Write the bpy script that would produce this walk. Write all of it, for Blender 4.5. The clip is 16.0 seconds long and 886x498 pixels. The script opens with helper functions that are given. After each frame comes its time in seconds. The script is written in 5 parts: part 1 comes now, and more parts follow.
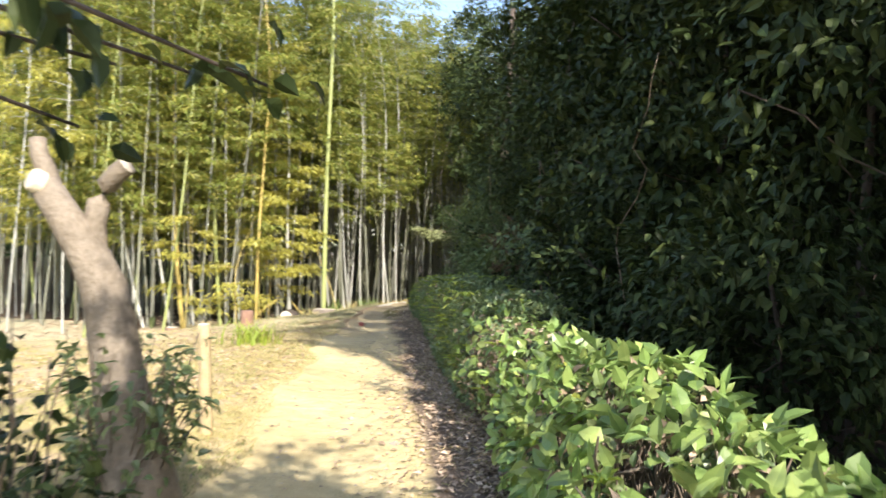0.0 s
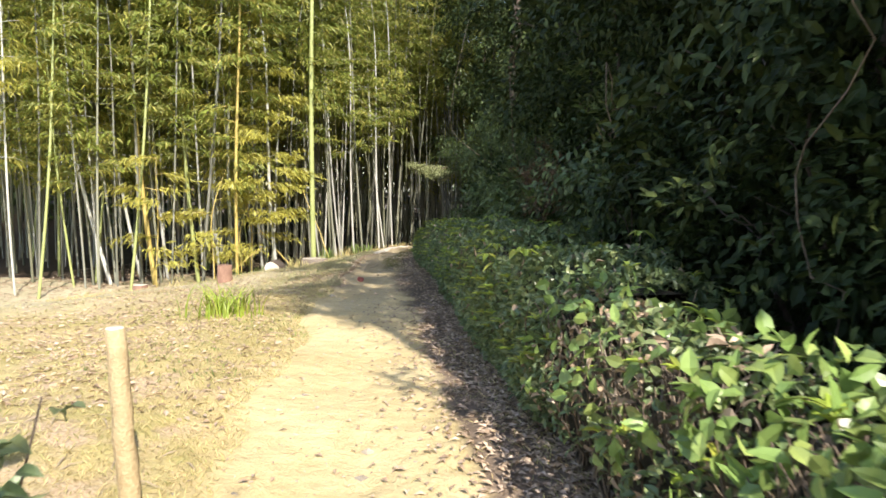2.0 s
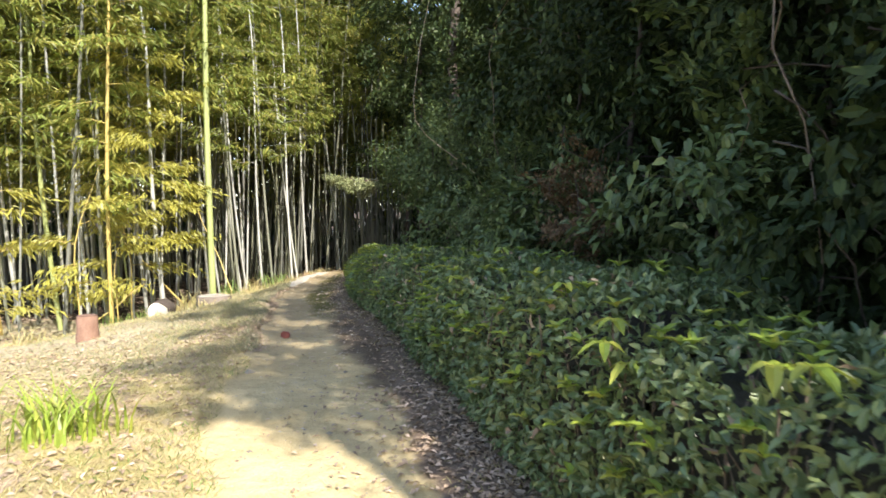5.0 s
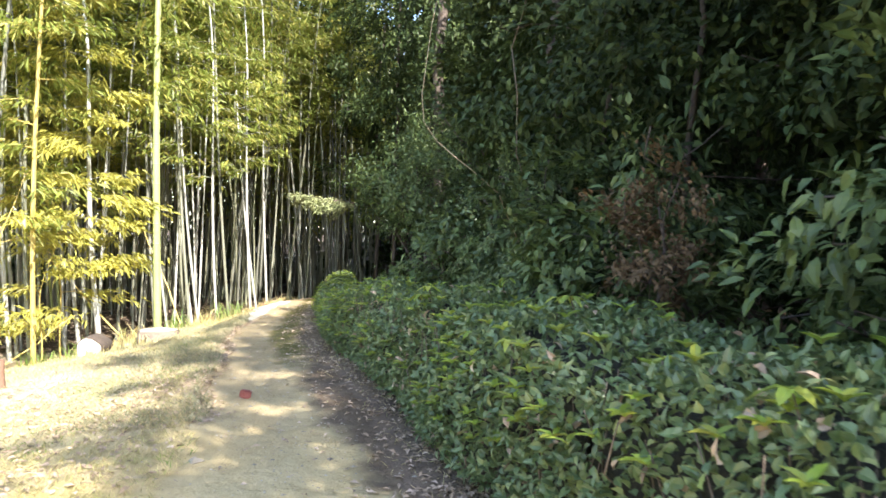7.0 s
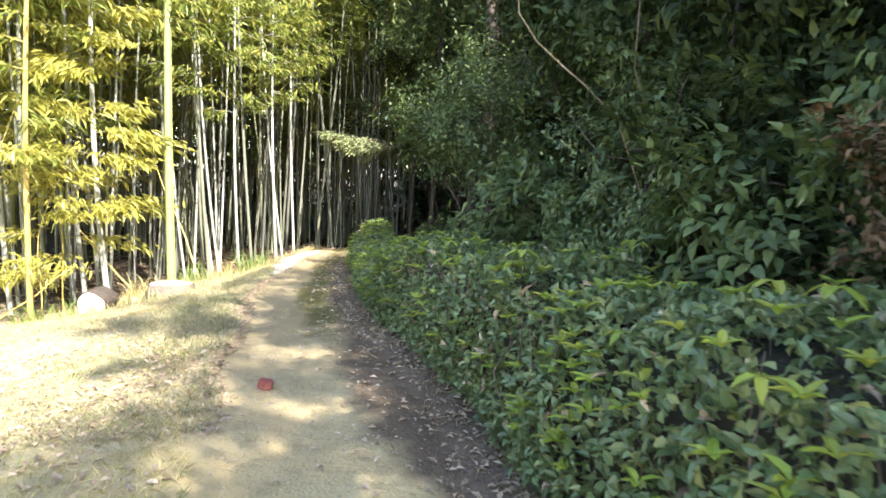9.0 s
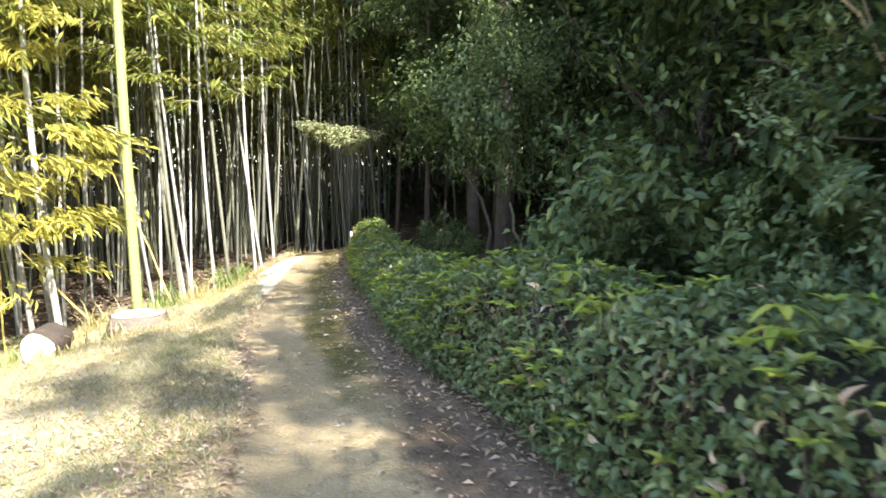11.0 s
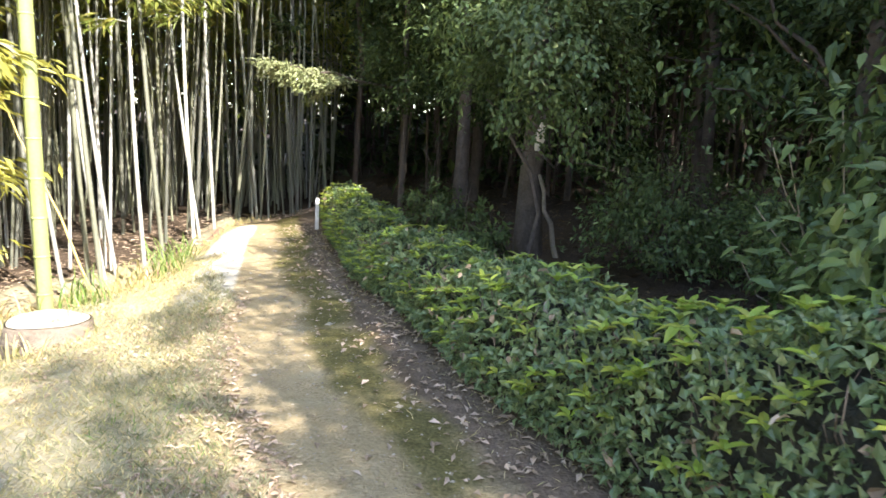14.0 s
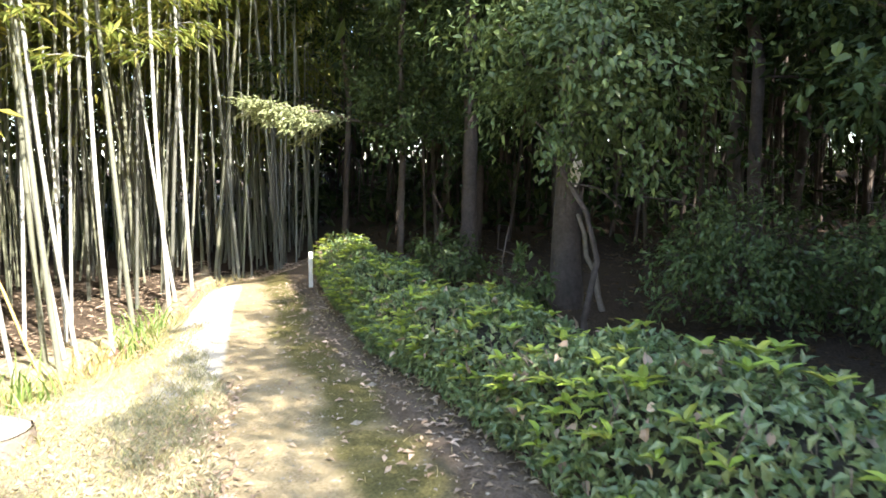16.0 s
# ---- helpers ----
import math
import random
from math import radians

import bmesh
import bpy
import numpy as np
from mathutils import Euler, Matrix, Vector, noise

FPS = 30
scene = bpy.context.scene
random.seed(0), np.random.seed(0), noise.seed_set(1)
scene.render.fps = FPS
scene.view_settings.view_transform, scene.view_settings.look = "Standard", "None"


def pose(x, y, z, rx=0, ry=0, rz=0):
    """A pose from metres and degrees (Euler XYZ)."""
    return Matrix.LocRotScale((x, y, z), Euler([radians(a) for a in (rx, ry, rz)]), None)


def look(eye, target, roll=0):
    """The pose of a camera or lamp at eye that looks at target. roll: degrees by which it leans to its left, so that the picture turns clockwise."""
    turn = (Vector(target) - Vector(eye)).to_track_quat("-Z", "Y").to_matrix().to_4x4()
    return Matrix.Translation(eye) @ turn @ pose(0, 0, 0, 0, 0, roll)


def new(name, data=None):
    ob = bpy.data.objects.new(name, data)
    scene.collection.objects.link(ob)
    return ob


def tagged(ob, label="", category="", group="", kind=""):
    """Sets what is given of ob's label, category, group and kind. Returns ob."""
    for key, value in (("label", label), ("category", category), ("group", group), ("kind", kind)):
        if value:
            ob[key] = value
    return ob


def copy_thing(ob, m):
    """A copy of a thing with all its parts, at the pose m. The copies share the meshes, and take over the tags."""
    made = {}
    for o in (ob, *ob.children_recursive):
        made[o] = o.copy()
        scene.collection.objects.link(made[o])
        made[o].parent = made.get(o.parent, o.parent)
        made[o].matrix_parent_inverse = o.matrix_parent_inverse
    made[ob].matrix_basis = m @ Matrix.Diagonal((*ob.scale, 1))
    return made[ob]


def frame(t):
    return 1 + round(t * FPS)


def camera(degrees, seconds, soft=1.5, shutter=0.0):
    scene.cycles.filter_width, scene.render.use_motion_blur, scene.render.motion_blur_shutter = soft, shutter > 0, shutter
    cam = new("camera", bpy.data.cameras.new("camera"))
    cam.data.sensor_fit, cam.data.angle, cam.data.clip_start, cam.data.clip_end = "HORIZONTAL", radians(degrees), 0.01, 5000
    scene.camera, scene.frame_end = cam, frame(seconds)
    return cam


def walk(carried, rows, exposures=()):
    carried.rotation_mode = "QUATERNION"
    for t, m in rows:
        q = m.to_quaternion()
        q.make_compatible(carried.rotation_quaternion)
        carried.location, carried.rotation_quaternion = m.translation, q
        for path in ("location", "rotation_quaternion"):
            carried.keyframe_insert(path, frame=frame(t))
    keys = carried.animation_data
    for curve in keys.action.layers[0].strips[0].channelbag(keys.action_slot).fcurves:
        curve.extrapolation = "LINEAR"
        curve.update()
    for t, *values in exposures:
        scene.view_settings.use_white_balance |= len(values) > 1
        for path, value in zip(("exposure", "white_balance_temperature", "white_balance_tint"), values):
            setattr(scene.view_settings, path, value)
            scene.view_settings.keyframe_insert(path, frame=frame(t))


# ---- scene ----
cam = camera(63.5, 16.0, soft=1.6, shutter=0.4)
# seconds, x, y, z, yaw, pitch, roll
PATH = [
    (0, 0.160, -0.544, 1.461, 2.52, 0.41, -2.12),
    (0.5, 0.004, 0.001, 1.475, -1.82, 0.27, -1.41),
    (1, -0.175, 0.604, 1.474, -0.48, -0.06, -1.30),
    (1.5, -0.292, 1.188, 1.476, -2.60, -2.75, -1.09),
    (2, -0.365, 1.778, 1.476, 1.47, -4.56, -0.67),
    (2.5, -0.481, 2.357, 1.476, -0.34, -5.03, -0.61),
    (3, -0.536, 2.959, 1.493, -1.24, -4.34, 0.66),
    (3.5, -0.707, 3.478, 1.508, -2.32, -4.12, 0.72),
    (6, -1.224, 5.977, 1.510, -7.79, -2.34, 0.16),
    (6.5, -1.274, 6.406, 1.516, -4.94, -1.79, -0.72),
    (7, -1.366, 6.798, 1.531, -9.81, -1.43, -1.07),
    (7.5, -1.383, 7.251, 1.512, -7.44, -1.68, -1.49),
    (8, -1.450, 7.655, 1.504, -9.18, -4.35, -2.61),
    (8.5, -1.428, 8.063, 1.503, -9.27, -3.97, -2.18),
    (9, -1.488, 8.543, 1.474, -7.67, -5.68, -2.09),
    (9.5, -1.506, 8.956, 1.482, -8.96, -5.54, -1.53),
    (12, -2.396, 11.450, 1.560, -11.47, -9.10, 0.52),
    (12.5, -2.492, 11.887, 1.546, -12.35, -10.23, 0.19),
    (13, -2.517, 12.308, 1.539, -12.16, -9.86, 0.09),
    (13.5, -2.649, 12.680, 1.528, -15.27, -9.70, -1.46),
    (14, -2.678, 13.002, 1.505, -17.40, -9.86, -2.73),
    (14.5, -2.797, 13.342, 1.481, -19.92, -10.02, -3.24),
    (15, -2.760, 13.708, 1.460, -20.97, -9.55, -2.84),
    (15.5, -2.771, 14.068, 1.421, -19.58, -7.85, -1.36),
    (16, -2.719, 14.434, 1.383, -19.52, -6.14, -0.57),
]
EXPOSURES = [(0, 1.5, 6600, 13), (3.5, 1.2, 6600, 14), (6, 1.9, 6350, 13), (7.5, 2.3, 6400, 13), (9.5, 2.2, 6350, 12), (12, 2.06, 6350, 14), (14, 2.22, 6350, 14), (16, 2.45, 6350, 13)]
walk(cam, [(t, pose(x, y, z, 90 + pitch, roll, yaw)) for t, x, y, z, yaw, pitch, roll in PATH], EXPOSURES)

# ---- light ----
SUN_FROM = Vector((0.29, -0.70, 0.65)).normalized()   # towards the sun: behind, a little to the right
world = bpy.data.worlds.new("sky")
scene.world = world
world.use_nodes = True
wn = world.node_tree
sky = wn.nodes.new("ShaderNodeTexSky")
sky.sky_type, sky.sun_disc = "NISHITA", False
sky.sun_elevation = math.asin(SUN_FROM.z)
sky.sun_rotation = math.atan2(SUN_FROM.x, SUN_FROM.y)
wn.links.new(sky.outputs[0], wn.nodes["Background"].inputs[0])
wn.nodes["Background"].inputs[1].default_value = 0.15
sun_data = bpy.data.lights.new("sun", "SUN")
sun_data.energy, sun_data.angle, sun_data.color = 3.6, radians(0.53), (1.0, 0.94, 0.84)
sun = new("sun", sun_data)
sun.matrix_world = look(SUN_FROM * 40, (0, 0, 0))

# ---- materials ----
def material(name, a, b, size=3.0, rough=0.6, bump=0.3, fine=40.0, c=None, vary="none", clear=0.0, sheen=0.5, metal=0.0):
    """Two scales of noise between the colours a and b (and c, by piece). vary: none, island or object. clear: share of light let through."""
    m = bpy.data.materials.new(name)
    m.use_nodes = True
    n, l = m.node_tree.nodes, m.node_tree.links
    bsdf, out = n["Principled BSDF"], n["Material Output"]
    co = n.new("ShaderNodeTexCoord")
    big, small = n.new("ShaderNodeTexNoise"), n.new("ShaderNodeTexNoise")
    for node, s in ((big, size), (small, fine)):
        node.inputs["Scale"].default_value, node.inputs["Detail"].default_value = s, 5
        l.new(co.outputs["Object"], node.inputs["Vector"])
    ramp = n.new("ShaderNodeValToRGB")
    ramp.color_ramp.elements[0].position, ramp.color_ramp.elements[1].position = 0.32, 0.68
    ramp.color_ramp.elements[0].color, ramp.color_ramp.elements[1].color = (*a, 1), (*b, 1)
    mixn = n.new("ShaderNodeMath")
    mixn.operation = "MULTIPLY_ADD"
    l.new(small.outputs[0], mixn.inputs[0])
    mixn.inputs[1].default_value = 0.45
    half = n.new("ShaderNodeMath")
    half.operation = "MULTIPLY"
    l.new(big.outputs[0], half.inputs[0])
    half.inputs[1].default_value = 0.55
    l.new(half.outputs[0], mixn.inputs[2])
    l.new(mixn.outputs[0], ramp.inputs[0])
    colour = ramp.outputs[0]
    if vary != "none":
        if vary == "island":
            rnd = n.new("ShaderNodeNewGeometry").outputs["Random Per Island"]
        else:
            rnd = n.new("ShaderNodeObjectInfo").outputs["Random"]
        if c is not None:
            pick = n.new("ShaderNodeValToRGB")
            pick.color_ramp.elements[0].position, pick.color_ramp.elements[1].position = 0.45, 1.0
            pick.color_ramp.elements[0].color, pick.color_ramp.elements[1].color = (0, 0, 0, 1), (1, 1, 1, 1)
            l.new(rnd, pick.inputs[0])
            mc = n.new("ShaderNodeMix")
            mc.data_type = "RGBA"
            l.new(pick.outputs[0], mc.inputs["Factor"])
            l.new(colour, mc.inputs["A"])
            mc.inputs["B"].default_value = (*c, 1)
            colour = mc.outputs["Result"]
        hsv = n.new("ShaderNodeHueSaturation")
        val = n.new("ShaderNodeMapRange")
        val.inputs["To Min"].default_value, val.inputs["To Max"].default_value = 0.7, 1.3
        white = n.new("ShaderNodeTexWhiteNoise")
        white.noise_dimensions = "1D"
        l.new(rnd, white.inputs["W"])
        l.new(white.outputs["Value"], val.inputs["Value"])
        l.new(val.outputs[0], hsv.inputs["Value"])
        l.new(colour, hsv.inputs["Color"])
        colour = hsv.outputs[0]
    l.new(colour, bsdf.inputs["Base Color"])
    bsdf.inputs["Roughness"].default_value = rough
    bsdf.inputs["Metallic"].default_value = metal
    bsdf.inputs["Specular IOR Level"].default_value = sheen
    if bump:
        bn = n.new("ShaderNodeBump")
        bn.inputs["Strength"].default_value, bn.inputs["Distance"].default_value = bump, 0.02
        l.new(small.outputs[0], bn.inputs["Height"])
        l.new(bn.outputs[0], bsdf.inputs["Normal"])
    if clear:
        tr, add = n.new("ShaderNodeBsdfTranslucent"), n.new("ShaderNodeMixShader")
        l.new(colour, tr.inputs[0])
        add.inputs[0].default_value = clear
        l.new(bsdf.outputs[0], add.inputs[1])
        l.new(tr.outputs[0], add.inputs[2])
        l.new(add.outputs[0], out.inputs[0])
    return m


M_HEDGE = material("hedge_leaf", (0.115, 0.175, 0.068), (0.18, 0.245, 0.10), 9, 0.36, 0, c=(0.28, 0.32, 0.125), vary="island", clear=0.28, sheen=0.62)
M_SPRIG = material("young_leaf", (0.26, 0.38, 0.05), (0.36, 0.44, 0.07), 9, 0.4, 0, c=(0.42, 0.44, 0.08), vary="island", clear=0.35)
M_VINE = material("vine_leaf", (0.19, 0.30, 0.08), (0.27, 0.39, 0.11), 9, 0.33, 0, c=(0.36, 0.44, 0.13), vary="island", clear=0.3)
# leaf painted pale, to carry the sun on the branch over the path
M_SUNLITLEAF = material("sunlit_leaf", (0.25, 0.29, 0.13), (0.34, 0.37, 0.18), 6, 0.4, 0, c=(0.40, 0.42, 0.22), vary="island", clear=0.3)
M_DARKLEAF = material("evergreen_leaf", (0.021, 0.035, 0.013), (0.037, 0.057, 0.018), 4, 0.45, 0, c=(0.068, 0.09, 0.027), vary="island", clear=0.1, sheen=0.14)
M_WOODLEAF = material("woodland_leaf", (0.07, 0.11, 0.035), (0.115, 0.165, 0.05), 4, 0.42, 0, c=(0.175, 0.22, 0.065), vary="island", clear=0.25)
# darker copy of the woodland leaf: the wood's shade put into its colour
M_LEAF_SHADED = material("leaf_painted_shaded", (0.031, 0.05, 0.018), (0.055, 0.082, 0.025), 4, 0.45, 0, c=(0.095, 0.125, 0.037), vary="island", clear=0.15, sheen=0.2)
M_DEADLEAF = material("withered_leaf", (0.085, 0.05, 0.02), (0.14, 0.085, 0.035), 6, 0.8, 0, c=(0.18, 0.12, 0.06), vary="island", clear=0.1)
M_LITTER = material("leaf_litter", (0.26, 0.18, 0.115), (0.40, 0.30, 0.20), 6, 0.8, 0, c=(0.55, 0.43, 0.32), vary="island")
M_BAMLEAF = material("bamboo_leaf", (0.19, 0.25, 0.05), (0.29, 0.33, 0.07), 1.2, 0.45, 0, c=(0.44, 0.40, 0.10), vary="island", clear=0.45)
M_GOLDLEAF = material("golden_bamboo_leaf", (0.41, 0.40, 0.08), (0.54, 0.49, 0.11), 2, 0.45, 0, c=(0.44, 0.44, 0.12), vary="island", clear=0.45)
# M_CULM holds painted shade, M_CULM_WHITE powder plus painted sunlight
M_CULM = material("bamboo_culm", (0.13, 0.137, 0.105), (0.28, 0.28, 0.23), 1.5, 0.5, 0.1, c=(0.22, 0.225, 0.145), vary="object")
M_CULM_WHITE = material("powdery_sunlit_culm", (0.30, 0.305, 0.265), (0.53, 0.525, 0.475), 1.5, 0.55, 0.1, vary="object")
M_CULM_GREEN = material("green_bamboo_culm", (0.28, 0.33, 0.11), (0.40, 0.43, 0.18), 1.2, 0.4, 0.08)
M_CULM_GOLD = material("yellow_bamboo_culm", (0.44, 0.33, 0.09), (0.58, 0.46, 0.16), 1.2, 0.4, 0.08)
M_BARK = material("bark", (0.055, 0.042, 0.032), (0.13, 0.10, 0.078), 5, 0.85, 0.8, 30)
M_PALEBARK = material("pale_bark", (0.15, 0.12, 0.085), (0.29, 0.24, 0.18), 7, 0.8, 0.6, 35)
M_CUT = material("cut_wood", (0.62, 0.54, 0.40), (0.78, 0.70, 0.56), 8, 0.7, 0.3, 60)
M_CUTRED = material("old_cut_wood", (0.20, 0.11, 0.075), (0.32, 0.195, 0.135), 8, 0.8, 0.5, 40)
M_STUMP = material("stump_bark", (0.12, 0.095, 0.07), (0.25, 0.205, 0.155), 6, 0.85, 0.8, 30)
M_OLDCUT = material("weathered_cut_wood", (0.34, 0.30, 0.24), (0.50, 0.45, 0.37), 9, 0.85, 0.5, 50)
M_STAKE = material("weathered_wood", (0.36, 0.27, 0.14), (0.52, 0.41, 0.24), 9, 0.8, 0.5, 60)
M_TWIG = material("twig", (0.11, 0.08, 0.055), (0.22, 0.17, 0.12), 10, 0.8, 0.4)
M_STICK = material("dry_stick", (0.26, 0.20, 0.13), (0.42, 0.34, 0.24), 10, 0.8, 0.3)
# near-black paint for the shade inside the hedge
M_CORE = material("painted_inner_shade", (0.02, 0.02, 0.012), (0.05, 0.045, 0.028), 14, 0.95, 0.9, 60)
M_STRAW = material("dry_grass", (0.46, 0.37, 0.17), (0.60, 0.50, 0.26), 2, 0.7, 0, c=(0.38, 0.38, 0.14), vary="island", clear=0.2)
M_GRASS = material("green_grass", (0.12, 0.21, 0.045), (0.20, 0.30, 0.07), 4, 0.55, 0, c=(0.32, 0.36, 0.10), vary="island", clear=0.3)
M_VERGE = material("verge_grass", (0.22, 0.23, 0.11), (0.34, 0.33, 0.18), 3, 0.6, 0, c=(0.46, 0.42, 0.28), vary="island", clear=0.2)
M_STONE = material("pebble", (0.24, 0.205, 0.15), (0.38, 0.33, 0.25), 20, 0.85, 0.4, c=(0.45, 0.40, 0.31), vary="island")
M_WHITE = material("white_paint", (0.72, 0.71, 0.67), (0.82, 0.81, 0.78), 12, 0.6, 0.2)
M_BRICK = material("red_brick", (0.24, 0.065, 0.05), (0.34, 0.12, 0.095), 14, 0.85, 0.5, 60)


def ground_material():
    """Sandy path, dry turf, leaf mould and wood floor, laid out by the attributes of the sheet."""
    m = bpy.data.materials.new("ground")
    m.use_nodes = True
    n, l = m.node_tree.nodes, m.node_tree.links
    bsdf = n["Principled BSDF"]
    co = n.new("ShaderNodeTexCoord")

    def noise_node(scale, detail=6.0):
        node = n.new("ShaderNodeTexNoise")
        node.inputs["Scale"].default_value, node.inputs["Detail"].default_value = scale, detail
        l.new(co.outputs["Object"], node.inputs["Vector"])
        return node.outputs[0]

    def two(f, a, b, lo=0.35, hi=0.65):
        r = n.new("ShaderNodeValToRGB")
        r.color_ramp.elements[0].position, r.color_ramp.elements[1].position = lo, hi
        r.color_ramp.elements[0].color, r.color_ramp.elements[1].color = (*a, 1), (*b, 1)
        l.new(f, r.inputs[0])
        return r.outputs[0]

    def mix(f, a, b):
        x = n.new("ShaderNodeMix")
        x.data_type = "RGBA"
        l.new(f, x.inputs["Factor"]), l.new(a, x.inputs["A"]), l.new(b, x.inputs["B"])
        return x.outputs["Result"]

    def attr(name):
        a = n.new("ShaderNodeAttribute")
        a.attribute_name = name
        return a.outputs["Fac"]

    def rough_edge(f, grain, amount=0.55):
        """Frays a mask's edge with noise."""
        a = n.new("ShaderNodeMath")
        a.operation = "MULTIPLY_ADD"
        l.new(grain, a.inputs[0])
        a.inputs[1].default_value = amount
        l.new(f, a.inputs[2])
        r = n.new("ShaderNodeMapRange")
        r.inputs["From Min"].default_value, r.inputs["From Max"].default_value = 0.42 + amount / 4, 0.58 + amount / 2
        l.new(a.outputs[0], r.inputs["Value"])
        return r.outputs[0]

    coarse, mid, fine, patchy = noise_node(0.9), noise_node(7), noise_node(55, 8), noise_node(2.6, 8)
    sand = mix(two(fine, (0.2, 0.2, 0.2), (1, 1, 1)), two(mid, (0.43, 0.335, 0.165), (0.60, 0.49, 0.265)), two(coarse, (0.50, 0.395, 0.20), (0.64, 0.53, 0.30)))
    turf = mix(two(mid, (0, 0, 0), (1, 1, 1)), two(fine, (0.30, 0.235, 0.105), (0.48, 0.39, 0.20)), two(coarse, (0.34, 0.31, 0.10), (0.52, 0.42, 0.22)))
    turf = mix(two(patchy, (0, 0, 0), (1, 1, 1), 0.5, 0.66), turf, two(fine, (0.33, 0.235, 0.15), (0.52, 0.40, 0.29)))
    turf = mix(two(noise_node(1.6, 5.0), (0, 0, 0), (0.8, 0.8, 0.8), 0.56, 0.68), turf, two(fine, (0.25, 0.22, 0.075), (0.40, 0.34, 0.13)))
    mould = mix(two(mid, (0, 0, 0), (1, 1, 1)), two(fine, (0.11, 0.08, 0.056), (0.26, 0.20, 0.145)), two(coarse, (0.14, 0.105, 0.075), (0.24, 0.18, 0.128)))
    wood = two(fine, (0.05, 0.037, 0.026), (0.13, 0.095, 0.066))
    moss = two(fine, (0.10, 0.09, 0.032), (0.185, 0.16, 0.062))
    gravel = mix(two(mid, (0, 0, 0), (1, 1, 1)), two(fine, (0.26, 0.20, 0.108), (0.46, 0.37, 0.22)), two(coarse, (0.31, 0.245, 0.135), (0.44, 0.355, 0.205)))
    worn = mix(two(mid, (0, 0, 0), (1, 1, 1)), two(fine, (0.27, 0.24, 0.14), (0.52, 0.46, 0.32)), two(coarse, (0.34, 0.31, 0.18), (0.50, 0.44, 0.30)))
    colour = mix(rough_edge(attr("path"), patchy, 1.3), mix(attr("late"), turf, worn), mix(attr("late"), sand, gravel))
    # pale strip: sunlight on the bank's edge, put into the colour
    colour = mix(rough_edge(attr("rim"), mid, 0.4), colour, two(fine, (0.46, 0.42, 0.34), (0.62, 0.58, 0.48)))
    soil = mix(two(mid, (0, 0, 0), (1, 1, 1)), two(fine, (0.085, 0.062, 0.042), (0.19, 0.14, 0.095)), two(coarse, (0.11, 0.085, 0.055), (0.19, 0.145, 0.10)))
    colour = mix(rough_edge(attr("soil"), patchy, 0.8), colour, soil)
    colour = mix(rough_edge(attr("moss"), patchy, 0.9), colour, moss)
    colour = mix(rough_edge(attr("mould"), mid), colour, mould)
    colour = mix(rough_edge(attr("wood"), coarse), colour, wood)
    l.new(colour, bsdf.inputs["Base Color"])
    bsdf.inputs["Roughness"].default_value = 0.95
    bsdf.inputs["Specular IOR Level"].default_value = 0.15
    b1, b2 = n.new("ShaderNodeBump"), n.new("ShaderNodeBump")
    b1.inputs["Strength"].default_value, b1.inputs["Distance"].default_value = 0.7, 0.05
    b2.inputs["Strength"].default_value, b2.inputs["Distance"].default_value = 0.8, 0.015
    l.new(mid, b1.inputs["Height"]), l.new(fine, b2.inputs["Height"])
    l.new(b1.outputs[0], b2.inputs["Normal"]), l.new(b2.outputs[0], bsdf.inputs["Normal"])
    return m


M_GROUND = ground_material()


# ---- the plan ----
def smooth(a, b, v):
    k = np.clip((np.asarray(v, float) - a) / (b - a), 0, 1)
    return k * k * (3 - 2 * k)


def path_mid(y):
    return np.interp(y, [-30, 0, 5, 8, 12, 16, 20, 24, 28], [1.2, -0.45, -0.95, -1.25, -1.62, -2.0, -2.08, -1.8, -1.5]) + 0.07 * np.sin(1.7 * np.asarray(y)) + 0.04 * np.sin(4.3 * np.asarray(y) + 1)


def path_half(y):
    return np.interp(y, [0, 6, 10, 16, 24], [0.62, 0.62, 0.68, 0.78, 0.6])


def hedge_x(y):
    """The hedge's foot on the path's side."""
    return np.interp(y, [-6, 2, 3.7, 5, 6.5, 7.4, 9.2, 10.4, 11.6, 12.7, 13.5, 14.5, 15.5, 16.7, 18.4, 20, 22, 24.6], [1.2, 0.55, 0.42, 0.26, 0.0, -0.08, -0.36, -0.44, -0.62, -0.7, -0.82, -0.98, -1.18, -1.3, -1.33, -1.38, -1.27, -1.0])


def hedge_top(y):
    return np.interp(y, [-6, 1, 3, 6, 8, 10, 12, 14, 15, 16.5, 17.5, 20, 22, 24.6], [0.78, 0.82, 0.86, 0.91, 0.99, 1.0, 0.95, 0.89, 0.79, 0.61, 0.49, 0.47, 0.54, 0.64])


def edge_y(x):
    """Where the terrace ends and the bank down to the bamboo begins."""
    return np.interp(x, [-60, -10.7, -8.5, -6.5, -5.3, -4.4, -3.2, -2.8, -2.35, -1.2, 0.5, 2, 5], [12, 15.9, 16.5, 17.5, 19.3, 20.3, 21.1, 23, 25.4, 26.6, 29, 36, 90])


def bumps(x, y):
    return (0.035 * np.sin(1.3 * x + 0.7 * y) * np.sin(0.9 * y - 0.5 * x) + 0.014 * np.sin(4.1 * x + 1.3 * y + 1) * np.sin(3.3 * y - 2.2 * x)
            + 0.006 * np.sin(11.3 * x - 5.1 * y) * np.sin(9.7 * y + 4 * x))


